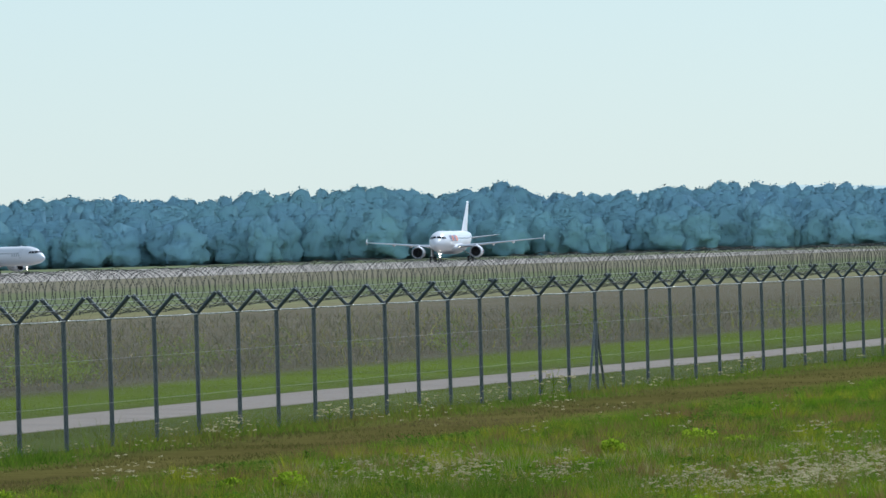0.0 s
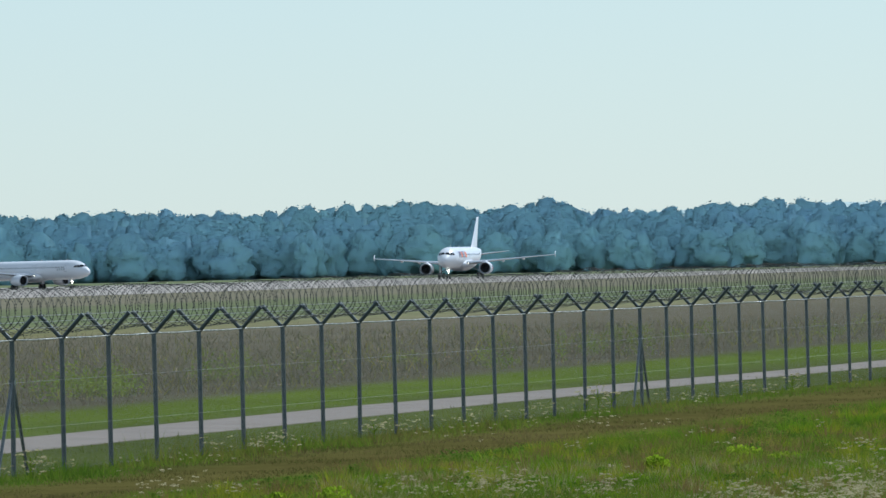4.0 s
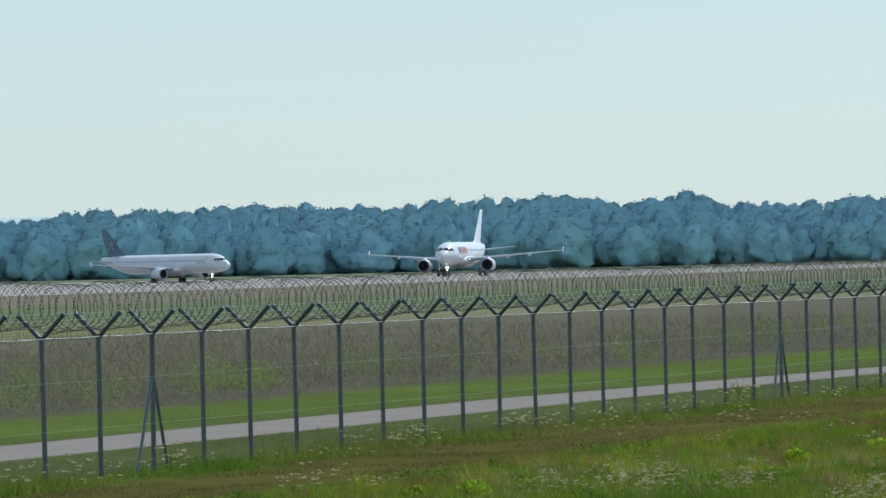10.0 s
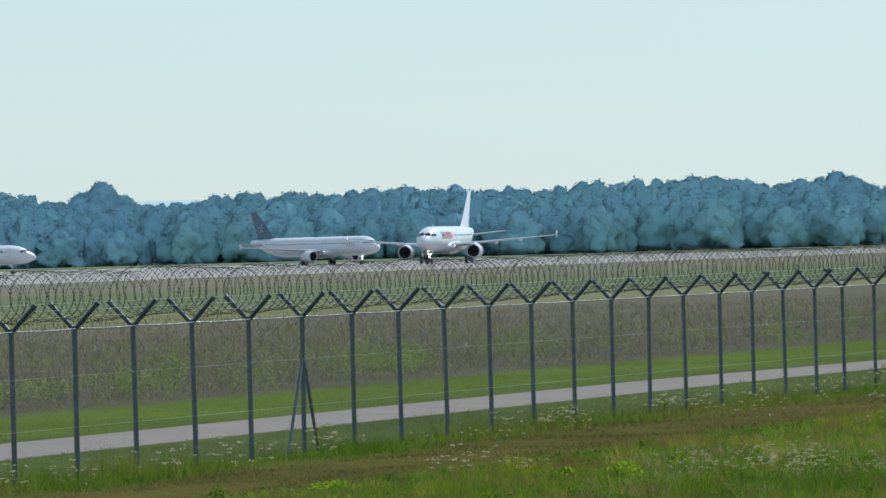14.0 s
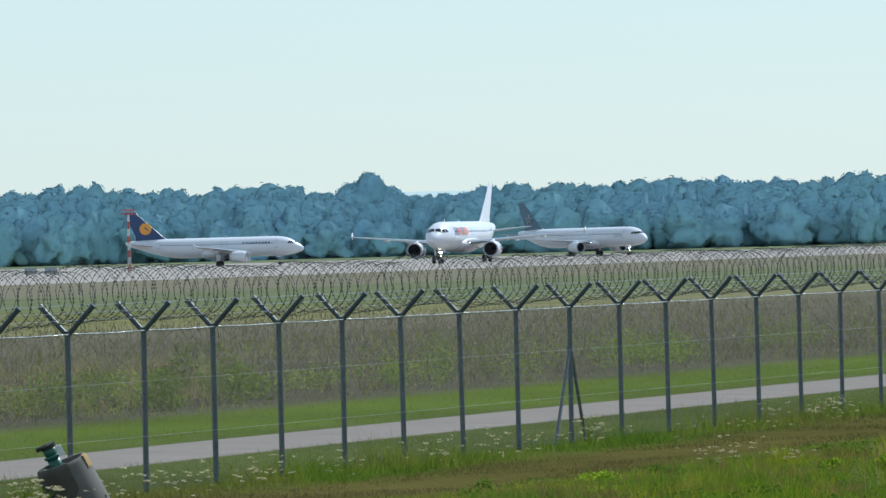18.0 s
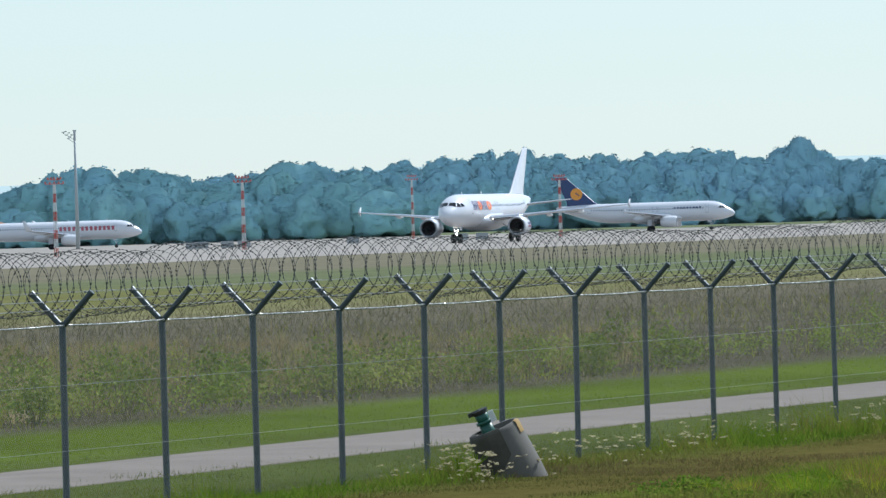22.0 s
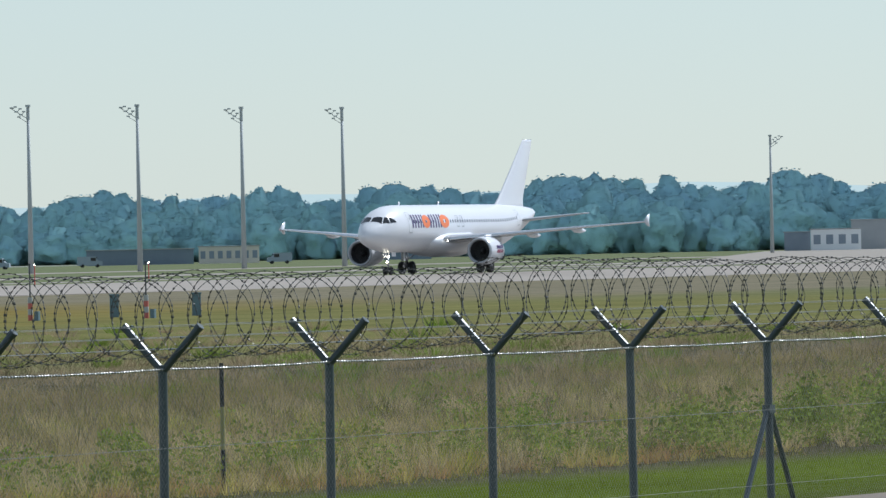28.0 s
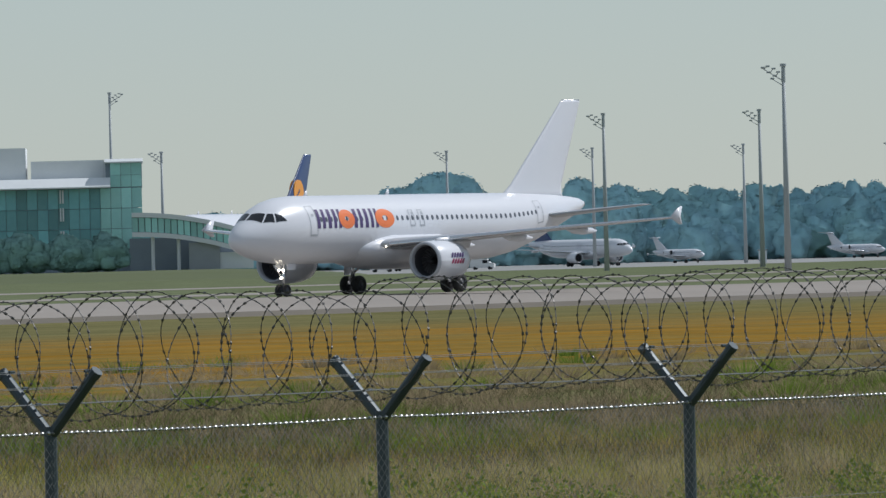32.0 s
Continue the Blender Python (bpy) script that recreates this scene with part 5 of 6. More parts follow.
GLASSGREEN = mat("green_tinted_glazing", (0.3, 0.6, 0.55), (0.4, 0.7, 0.64), 0.15, 0.2, 0, 0, 1.2, random_tint=0.2)
GLASSBLUE = mat("blue_tinted_glazing", (0.14, 0.34, 0.38), (0.22, 0.5, 0.5), 0.12, 0.18, 0, 0, 1.0, random_tint=0.35)
FACADE = mat("white_facade_panel", (0.78, 0.8, 0.8), (0.7, 0.72, 0.73), 0.3, 0.5)
DARKFACADE = mat("dark_facade", (0.25, 0.3, 0.35), (0.2, 0.24, 0.29), 0.4, 0.6)
BEIGE = mat("beige_corrugated_wall", (0.66, 0.62, 0.54), (0.58, 0.54, 0.47), 0.8, 0.6)
ROOFGREY = mat("grey_roof", (0.35, 0.37, 0.38), (0.3, 0.32, 0.33), 0.5, 0.6)


TERMINAL_Z = 1.6      # the terminal stands on a low bank


def grass_bank():
    """A low grass bank before the terminal."""
    bm = bmesh.new()
    rings = []
    for k, (b, h) in enumerate(((40.0, 1.6), (37.0, 1.6), (36.2, 1.55), (35.9, 1.2), (35.5, 0.2), (35.3, -0.5))):
        rings.append([polar(b, d, z) for d, z in ((1730, -0.6), (1732, -0.25), (1762, h * 0.8), (1785, h), (1900, h), (1906, -0.6))])
    loft(bm, rings)
    tagged(part("grass_bank", bm, mat("bank_grass", (0.1, 0.115, 0.04), (0.08, 0.1, 0.035), 0.05, 0.95, 0, 0.2)), "low grassy bank before the terminal", "bank", kind="structure")


def slab(name, top, x0, x1, y0, y1, z0, z1, m):
    """A roof slab whose front edge slopes back."""
    bm = loft(bmesh.new(), [[(x, y, z) for y, z in ((y0, z0), (y0, z0 + 0.25), (y0 + 1.3 * (z1 - z0), z1), (y1, z1), (y1, z0))] for x in (x0, x1)])
    return part(name, bm, m, top)


def terminal():
    top = thing("terminal_building", "long glazed airport terminal with white roof slabs", "terminal", Matrix.Translation(polar(36.74, 1880, TERMINAL_Z)) @ pose(0, 0, 0, 0, 0, 36.7))
    # its right end lies at x = 0; the hall runs to the left
    def wall(name, x0, x1, z0, z1, m, y0=0.0, depth=26):
        bm = box(bmesh.new(), x0, x1, y0, y0 + depth, z0, z1)
        return part(name, bm, m, top)
    wall("ground_floor", -90, -2, 0, 4.2, DARKFACADE)
    wall("hall", -90, -0.2, 4.2, 16.4, DARKFACADE, 0.6, 25)
    slab("roof", top, -90, -5.5, -2.2, 28, 16.4, 18.4, FACADE)
    wall("upper_block", -21, -6.4, 18.4, 21.9, FACADE, 4)
    wall("corner_block", -6.4, 0.7, 16.4, 21.2, DARKFACADE, 0.8)
    slab("corner_roof", top, -6.6, 0.9, -0.4, 26, 21.2, 22.0, FACADE)
    wall("plant_room", -60, -22, 18.4, 24.6, FACADE, 5)
    nx = 44
    for i in range(nx):
        x1 = 0.6 - i * 2.05
        for k in range(3):
            z0 = 4.4 + 4.0 * k
            bm = box(bmesh.new(), x1 - 1.97, x1, 0.28, 0.5, z0, z0 + 3.9)
            part("pane", bm, GLASSGREEN if i < 4 else GLASSBLUE, top)
    for i in range(3):
        for k in range(2):
            bm = box(bmesh.new(), 0.6 - 2.05 * i - 1.97, 0.6 - 2.05 * i, 0.4, 0.7, 16.5 + 2.35 * k, 18.8 + 2.35 * k)
            part("pane", bm, GLASSGREEN, top)
    for x in (-15.5, -15.0):
        for z in (5.5, 10.0, 13.5):
            bm = box(bmesh.new(), x, x + 0.3, -0.3, 0.2, z, z + 2.6)
            part("mullion", bm, FACADE, top)


def passenger_bridge():
    top = thing("passenger_bridge", "white covered passenger bridge with a glazed side", "bridge", Matrix.Translation(polar(36.74, 1868, TERMINAL_Z)) @ pose(0, 0, 0, 0, 0, 36.7))
    n = 17
    def section(i):
        u = i / n
        return 21.5 * u - 1.5, 9.9 - 3.6 * u * u
    for name, dz0, dz1, y0, y1, m in (("floor", -0.5, 0.4, -0.3, 3.3, FACADE), ("roof", 3.3, 4.2, -0.3, 3.3, FACADE), ("back_wall", 0.4, 3.3, 1.0, 3.0, DARKFACADE)):
        bm = bmesh.new()
        loft(bm, [[(section(i)[0], y, section(i)[1] + dz - 2.8) for y, dz in ((y0, dz0), (y1, dz0), (y1, dz1), (y0, dz1))] for i in range(n + 1)])
        part(name, bm, m, top)
    for i in range(n):
        (xa, za), (xb, zb) = section(i), section(i + 1)
        bm = bmesh.new()
        loft(bm, [[(xa + 0.08, y, za + dz - 2.8) for y, dz in ((0, 0.45), (0.12, 0.45), (0.12, 3.25), (0, 3.25))], [(xb - 0.08, y, zb + dz - 2.8) for y, dz in ((0, 0.45), (0.12, 0.45), (0.12, 3.25), (0, 3.25))]])
        part("pane", bm, GLASSGREEN, top)
    for x in (2.5, 7.5):
        bm = tube(bmesh.new(), (x, 1.5, 0), (x, 1.5, 6.5), 0.35, n=12)
        part("column", bm, FACADE, top)
    bm = box(bmesh.new(), 9.5, 15.5, 0.5, 6, 0, 5.2)
    part("end_house", bm, ROOFGREY, top)
    bm = box(bmesh.new(), -2, 19, 7, 16, 0, 6.3)
    part("parking_level", bm, DARKFACADE, top, "dark open level under the bridge")
    bm = box(bmesh.new(), 15.5, 22, 1, 8, 0, 3.2)
    part("end_wall", bm, FACADE, top, "low white wall")


grass_bank()
terminal()
passenger_bridge()


def shed(name, label, b, d, w, h, material, depth=9, flat=True, windows=0):
    top = thing(name, label, "building", Matrix.Translation(polar(b, d, -0.2)) @ pose(0, 0, 0, 0, 0, b))
    bm = box(bmesh.new(), -w / 2, w / 2, 0, depth, 0, h)
    part("wall", bm, material, top)
    bm = box(bmesh.new(), -w / 2 - 0.25, w / 2 + 0.25, -0.25, depth + 0.25, h, h + 0.25, bevel=0.05)
    part("roof", bm, ROOFGREY if flat else FACADE, top)
    for k in range(windows):
        x = -w / 2 + w * (k + 0.5) / windows
        bm = box(bmesh.new(), x - 0.28 * w / windows, x + 0.28 * w / windows, -0.06, 0.05, h * 0.3, h * 0.75)
        part("window", bm, DARKFACADE, top)
    return top


shed("office_container", "white flat-roofed container building", 21.3, 2390, 12.5, 5.2, FACADE, windows=4)
shed("site_hut", "grey flat-roofed hut beside the containers", 21.53, 2400, 6.5, 4.6, DARKFACADE)
shed("warehouse", "pale grey warehouse beside the containers", 21.095, 2420, 9.6, 7.4, ROOFGREY, 10)
# the two long storehouses have distance haze tinted into their walls
shed("storehouse", "long low storehouse in hazed blue-grey", 23.94, 2330, 18.5, 5.2, mat("hazed_brown_grey_wall", (0.2, 0.26, 0.31), (0.17, 0.225, 0.28), 0.5, 0.7), 12, windows=6)
shed("storehouse", "low beige storehouse with corrugated walls", 24.92, 2300, 14.5, 4.0, BEIGE, windows=7)
shed("storehouse", "long low storehouse in hazed slate grey", 25.45, 2330, 26, 3.6, mat("hazed_store_wall", (0.19, 0.24, 0.29), (0.16, 0.2, 0.25), 0.5, 0.7), 14)
# gate building walls: the blue is haze put into the colour
HAZEWALL = mat("blue_shaded_wall", (0.13, 0.19, 0.24), (0.1, 0.155, 0.2), 0.3, 0.8)
shed("gate_house", "long low gate building with a white roof on the apron", 29.22, 2250, 25, 4.0, HAZEWALL, 8, flat=False, windows=11)
shed("gate_house", "lower part of the gate building on the apron", 29.56, 2262, 9, 2.6, HAZEWALL, 8, flat=False, windows=3)
shed("hangar", "long low grey hangar behind the apron", 31.15, 2350, 60, 3.6, DARKFACADE, 30, windows=12)
shed("ticket_hut", "small white control hut", 33.03, 2150, 1.8, 2.6, FACADE, 2)


def van(label, b, d, heading, body, long=5.2, tall=2.3):
    top = thing("airport_van", label, "van", Matrix.Translation(polar(b, d, -0.15)) @ pose(0, 0, 0, 0, 0, b + heading), "apron vehicles")
    bm = bmesh.new()
    w = 1.0
    prof = [(-long / 2, 0.45), (-long / 2, tall * 0.55), (-long / 2 + 0.9, tall * 0.62), (-long / 2 + 1.5, tall), (long / 2, tall), (long / 2, 0.45)]
    loft(bm, [[(x, y, z) for y, z in prof] for x in (-w, w)])
    bo = part("body", bm, body, top)
    bm = bmesh.new()
    for x in (-w - 0.012, w + 0.012):
        box(bm, x - 0.01, x + 0.01, -long / 2 + 1.4, -long / 2 + 2.5, tall * 0.6, tall * 0.9)
    box(bm, -w + 0.1, w - 0.1, -long / 2 + 1.1, -long / 2 + 1.3, tall * 0.66, tall * 0.92)
    part("window", bm, GLASS, bo)
    for y in (-long / 2 + 1.0, long / 2 - 1.0):
        for x in (-w, w):
            bm = tube(bmesh.new(), (x - 0.1, y, 0.34), (x + 0.1, y, 0.34), 0.34, n=14)
            part("wheel", bm, RUBBER, top)
    return top


# white van paint greyed in its colour for the haze over the apron
PALEVAN = mat("hazed_white_vehicle_paint", (0.3, 0.36, 0.41), (0.27, 0.32, 0.37), 1.0, 0.6)
VANYELLOW = mat("yellow_vehicle_paint", (0.7, 0.45, 0.04), (0.62, 0.4, 0.04), 1.0, 0.4)
for lab, b, d, hd, m in (("airport van on the apron, greyed for haze", 26.3, 2000, 80, PALEVAN), ("airport van on the apron, greyed for haze", 24.62, 2010, -85, PALEVAN), ("airport van on the apron, greyed for haze", 25.75, 2030, 95, PALEVAN), ("white airport van beside the gate building", 29.62, 2200, 85, WHITEPAINT), ("white airport van beside the gate building", 29.28, 2210, -80, WHITEPAINT), ("white airport van beside the gate building", 29.1, 2205, 92, WHITEPAINT), ("low white baggage van on the taxiway edge", 30.33, 1850, 90, WHITEPAINT), ("airport van beside the gate building, greyed for haze", 28.98, 2215, 80, PALEVAN),
                         ("white airport van beside the apron", 28.85, 2010, 70, WHITEPAINT), 
                         ("blue tug near the parked jets", 28.9, 1900, 90, mat("blue_vehicle_paint", (0.03, 0.1, 0.25), (0.03, 0.08, 0.2), 1, 0.4)), ("white service van near the parked jets", 34.7, 2060, 80, WHITEPAINT),
                         ("white service van near the parked jets", 35.3, 2060, 100, WHITEPAINT), ("white airport van on the apron", 27.4, 2040, -80, WHITEPAINT)):
    van(lab, b, d, hd, m)


def taxi_sign(b, d, face=None):
    top = thing("taxiway_sign", "low pale taxiway sign panel on short legs", "sign", Matrix.Translation(polar(b, d, -0.15)) @ pose(0, 0, 0, 0, 0, b), "taxiway signs")
    bm = box(bmesh.new(), -1.0, 1.0, -0.12, 0.12, 0.3, 1.35, bevel=0.04)
    part("panel", bm, face or ROOFGREY, top, "yellow sign face" if face else "")
    for x in (-0.7, 0.7):
        bm = tube(bmesh.new(), (x, 0, 0), (x, 0, 0.35), 0.06, n=8)
        part("leg", bm, MASTSTEEL, top)


for b, d in ((18.16, 1500), (18.1, 1502), (17.95, 1500), (17.85, 1505), (16.55, 1560), (16.43, 1562), (17.2, 1540)):
    taxi_sign(b, d)
taxi_sign(30.0, 1010, VANYELLOW)
taxi_sign(28.4, 1020, VANYELLOW)


# ---- single trees ----
def tree(b, d, h, wide=0.9, leaf=0.9, count=1500, base_z=-0.3, material=None):
    rng = random.Random(int(b * 100))
    top = thing("tree", "broad deciduous tree in full summer leaf", "tree", Matrix.Translation(polar(b, d, base_z)), "single trees")
    bm = bmesh.new()
    tube(bm, (0, 0, -0.2), (0, 0, h * 0.45), h * 0.022, h * 0.013, 10)
    for k in range(7):
        a = rng.random() * 6.28
        z = h * (0.25 + 0.03 * k)
        tube(bm, (0, 0, z), (math.cos(a) * h * 0.24 * wide, math.sin(a) * h * 0.24 * wide, z + h * 0.3), h * 0.009, h * 0.003, 6)
    part("trunk", bm, BARK, top)
    np.random.seed(int(b * 100))
    v, f, nrm = leafy(rng, count * 2, leaf * 0.6 / h, lobes=80, spread=0.4, low=0.2 if h < 12 else 0.1, ragged=0.03, levels=4)
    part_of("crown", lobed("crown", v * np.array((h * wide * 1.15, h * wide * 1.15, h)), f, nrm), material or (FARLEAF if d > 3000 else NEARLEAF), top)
    return top


tree(14.5, 3545, 31.0, 0.9, 1.0, 2600)
tree(30.24, 2500, 25.0, 0.85, 0.9, 2400)
tree(30.37, 2510, 23.5, 0.8, 0.9, 2000)
tree(35.0, 2500, 25.0, 1.1, 0.9, 2200)
tree(35.22, 2500, 21.0)
tree(34.75, 2500, 20.5)
tree(34.1, 2300, 21.0, 0.75, 0.8, 2200)
tree(33.93, 2300, 19.0, 0.8, 0.8, 2000)
tree(34.8, 2400, 21.5, 0.8)
for b, h in ((37.46, 7.8), (37.36, 6.4), (37.17, 7.3), (37.07, 6.2), (36.93, 7.6), (37.62, 7.2)):
    tree(b, 1800, h, 0.95, 0.5, 1200, 1.5, TREELEAF)


# ---- grass ----
def smooth_noise(x, y, cell, seed):
    """Value noise for arrays."""
    r = np.random.RandomState(seed).rand(64, 64)
    u, v = x / cell, y / cell
    i, j = np.floor(u).astype(int), np.floor(v).astype(int)
    fu, fv = u - i, v - j
    fu, fv = fu * fu * (3 - 2 * fu), fv * fv * (3 - 2 * fv)
    g = lambda a, c: r[a % 64, c % 64]
    return (g(i, j) * (1 - fu) + g(i + 1, j) * fu) * (1 - fv) + (g(i, j + 1) * (1 - fu) + g(i + 1, j + 1) * fu) * fv


def grass_material(name, stops, translucent=0.45, rough=0.8):
    """Blade colours: picked per blade, with patches across the field."""
    m = bpy.data.materials.new(name)
    m.use_nodes = True
    n, l = m.node_tree.nodes, m.node_tree.links
    n.remove(n["Principled BSDF"])
    geo = n.new("ShaderNodeNewGeometry")
    co = n.new("ShaderNodeTexCoord")
    total = None
    for scale, share, lo, hi in ((0.13, 0.45, 0.36, 0.64), (0.9, 0.3, 0.34, 0.66)):
        patch_n = n.new("ShaderNodeTexNoise")
        patch_n.inputs["Scale"].default_value, patch_n.inputs["Detail"].default_value = scale, 4
        l.new(co.outputs["Object"], patch_n.inputs["Vector"])
        mr = n.new("ShaderNodeMapRange")
        mr.inputs["From Min"].default_value, mr.inputs["From Max"].default_value = lo, hi
        mr.inputs["To Max"].default_value = share
        l.new(patch_n.outputs["Fac"], mr.inputs["Value"])
        if total is None:
            total = mr.outputs["Result"]
        else:
            add = n.new("ShaderNodeMath")
            l.new(total, add.inputs[0])
            l.new(mr.outputs["Result"], add.inputs[1])
            total = add.outputs[0]
    mx = n.new("ShaderNodeMath")
    mx.operation = "MULTIPLY_ADD"
    l.new(geo.outputs["Random Per Island"], mx.inputs[0])
    mx.inputs[1].default_value = 0.25
    l.new(total, mx.inputs[2])
    ramp = n.new("ShaderNodeValToRGB")
    els = ramp.color_ramp.elements
    els[0].position, els[0].color = stops[0][0], (*stops[0][1], 1)
    els[1].position, els[1].color = stops[-1][0], (*stops[-1][1], 1)
    for p, c in stops[1:-1]:
        els.new(p).color = (*c, 1)
    l.new(mx.outputs[0], ramp.inputs["Fac"])
    dif, tra, mixs = n.new("ShaderNodeBsdfDiffuse"), n.new("ShaderNodeBsdfTranslucent"), n.new("ShaderNodeMixShader")
    l.new(ramp.outputs["Color"], dif.inputs["Color"])
    l.new(ramp.outputs["Color"], tra.inputs["Color"])
    mixs.inputs[0].default_value = translucent
    l.new(dif.outputs[0], mixs.inputs[1])
    l.new(tra.outputs[0], mixs.inputs[2])
    l.new(mixs.outputs[0], n["Material Output"].inputs["Surface"])
    return m


def blades(name, label, x, y, h, w, material, lean=0.35):
    """Single-triangle blades standing on the ground."""
    k = len(x)
    z = np.array([ground_z(a) for a in x]) if k < 1000 else np.interp(x, [-380, -303, -60, 0], [-0.2, -0.2, 0, 0])
    a = np.random.rand(k) * 2 * np.pi
    b = np.random.rand(k) * 2 * np.pi
    q = lean * h * np.random.rand(k)
    base = np.stack([x, y, z - 0.02], 1)
    side = np.stack([np.cos(a) * w, np.sin(a) * w, 0 * w], 1)
    tip = base + np.stack([np.cos(b) * q, np.sin(b) * q, h], 1)
    v = np.stack([base - side, base + side, tip], 1).reshape(-1, 3)
    return tagged(part_of(name, arrays(name, v, np.arange(3 * k).reshape(-1, 3)), material), label, "grass", kind="stuff")


def scatter(count, b0, b1, d0, d1, x0, x1, power=1.0):
    """Places spread evenly over the view: bearing evenly, nearness evenly; kept between x0 and x1 across the field."""
    b = np.radians(np.random.uniform(b0, b1, count))
    near = np.random.uniform(1 / d1 ** power, 1 / d0 ** power, count)
    d = near ** (-1 / power)
    x, y = -d * np.sin(b), d * np.cos(b)
    keep = (x > x0) & (x < x1)
    return x[keep], y[keep], d[keep]


np.random.seed(4)
STRAW = grass_material("dry_tall_grass", [(0.0, (0.088, 0.073, 0.045)), (0.25, (0.155, 0.128, 0.085)), (0.45, (0.12, 0.108, 0.06)), (0.62, (0.088, 0.096, 0.034)), (0.8, (0.115, 0.104, 0.056)), (1.0, (0.215, 0.182, 0.125))])
UNDER = grass_material("green_under_grass", [(0.0, (0.13, 0.15, 0.03)), (0.35, (0.2, 0.215, 0.042)), (0.6, (0.255, 0.25, 0.055)), (0.8, (0.26, 0.2, 0.08)), (1.0, (0.33, 0.27, 0.12))], 0.5)
SEED = grass_material("straw_seed_heads", [(0.0, (0.209, 0.162, 0.095)), (0.6, (0.342, 0.275, 0.171)), (1.0, (0.437, 0.380, 0.257))], 0.4)
MEADOW = grass_material("green_meadow_grass", [(0.0, (0.06, 0.115, 0.012)), (0.2, (0.09, 0.16, 0.016)), (0.4, (0.13, 0.2, 0.02)), (0.56, (0.165, 0.205, 0.028)), (0.7, (0.19, 0.175, 0.045)), (0.82, (0.14, 0.12, 0.04)), (1.0, (0.085, 0.14, 0.018))], 0.45)
MOWN = grass_material("short_mown_grass", [(0.0, (0.09, 0.13, 0.012)), (0.5, (0.13, 0.162, 0.016)), (1.0, (0.16, 0.17, 0.03))])
VERGE = grass_material("verge_grass", [(0.0, (0.087, 0.115, 0.018)), (0.5, (0.13, 0.152, 0.026)), (1.0, (0.18, 0.165, 0.045))])
WEED = grass_material("broad_leaved_weeds", [(0.0, (0.13, 0.185, 0.034)), (0.5, (0.2, 0.25, 0.05)), (1.0, (0.3, 0.29, 0.09))], 0.55)
BRAMBLE = grass_material("bramble_leaves", [(0.0, (0.1, 0.135, 0.03)), (0.5, (0.165, 0.2, 0.045)), (1.0, (0.26, 0.26, 0.08))], 0.5)
LIME = grass_material("bright_shrub_leaves", [(0.0, (0.176, 0.264, 0.013)), (0.5, (0.240, 0.336, 0.020)), (1.0, (0.304, 0.368, 0.032))], 0.6)
UMBEL = grass_material("white_umbel_flowers", [(0.0, (0.34, 0.29, 0.16)), (1.0, (0.58, 0.52, 0.34))], 0.4)

# tall dry grass beyond the mown strip: stalks, green growth under them, seed heads
x, y, d = scatter(480000, 7.2, 39, 55, 420, -110, -43.9)
lump = smooth_noise(x, y, 5.0, 1) * 0.6 + smooth_noise(x, y, 1.3, 2) * 0.4
edge = np.clip((-43.9 - x) / 2.0, 0.4, 1)
tall = (0.22 + 0.38 * lump) * edge * np.random.uniform(0.25, 1.1, len(x))
blades("tall_grass", "tall dry meadow grass with seed heads", x, y, tall, 0.003 + d * 0.000028, STRAW, 1.7)
pick = np.random.rand(len(x)) < 0.1
k = int(pick.sum())
c = np.stack([x[pick] + np.random.normal(0, 0.1, k), y[pick] + np.random.normal(0, 0.1, k), tall[pick] * np.random.uniform(0.6, 1.1, k)], 1)
u = np.random.normal(size=(k, 3)) * np.array((0.5, 0.5, 1.0)) * (0.014 + 0.00007 * d[pick])[:, None]
w = np.random.normal(size=(k, 3)) * np.array((1.0, 1.0, 0.4)) * (0.006 + 0.00004 * d[pick])[:, None]
v = np.stack([c - u, c + w, c + u, c - w], 1).reshape(-1, 3)
tagged(part_of("seed_heads", arrays("seed_heads", v, np.arange(len(v)).reshape(-1, 4)), SEED), "pale straw-coloured seed heads over the tall grass", "grass", kind="stuff")
x, y, d = scatter(330000, 7.2, 39, 55, 420, -80, -43.9)
lump = smooth_noise(x, y, 3.2, 11) * 0.55 + smooth_noise(x, y, 0.8, 12) * 0.45
near = np.clip((np.degrees(np.arctan2(-x, y)) - 12) / 16, 0.25, 1)
keep = lump * (0.55 + 0.65 * near) > np.random.uniform(0.3, 0.62, len(x))
x, y, d, lump = x[keep], y[keep], d[keep], lump[keep]
blades("under_grass", "fresh green grass and herbs growing in the dry grass", x, y, (0.12 + 0.4 * lump) * np.clip((-43.9 - x) / 2.0, 0.3, 1) * np.random.uniform(0.5, 1.2, len(x)), 0.005 + d * 0.00004, UNDER, 1.3)
# mown strip between road and tall grass, verge between fence and road
x, y, d = scatter(260000, 7.2, 34, 70, 330, -44.6, -37.2)
blades("mown_grass", "short mown grass beside the road", x, y, np.random.uniform(0.02, 0.075, len(x)), 0.004 + d * 0.00003, MOWN, 1.2)
x, y, d = scatter(200000, 7.2, 24, 75, 300, -34.0, -29.4)
blades("verge_grass", "uncut verge grass along the fence", x, y, np.random.uniform(0.02, 0.1, len(x)) * (0.4 + 1.0 * smooth_noise(x, y, 1.5, 6)), 0.004 + d * 0.00003, VERGE, 1.4)
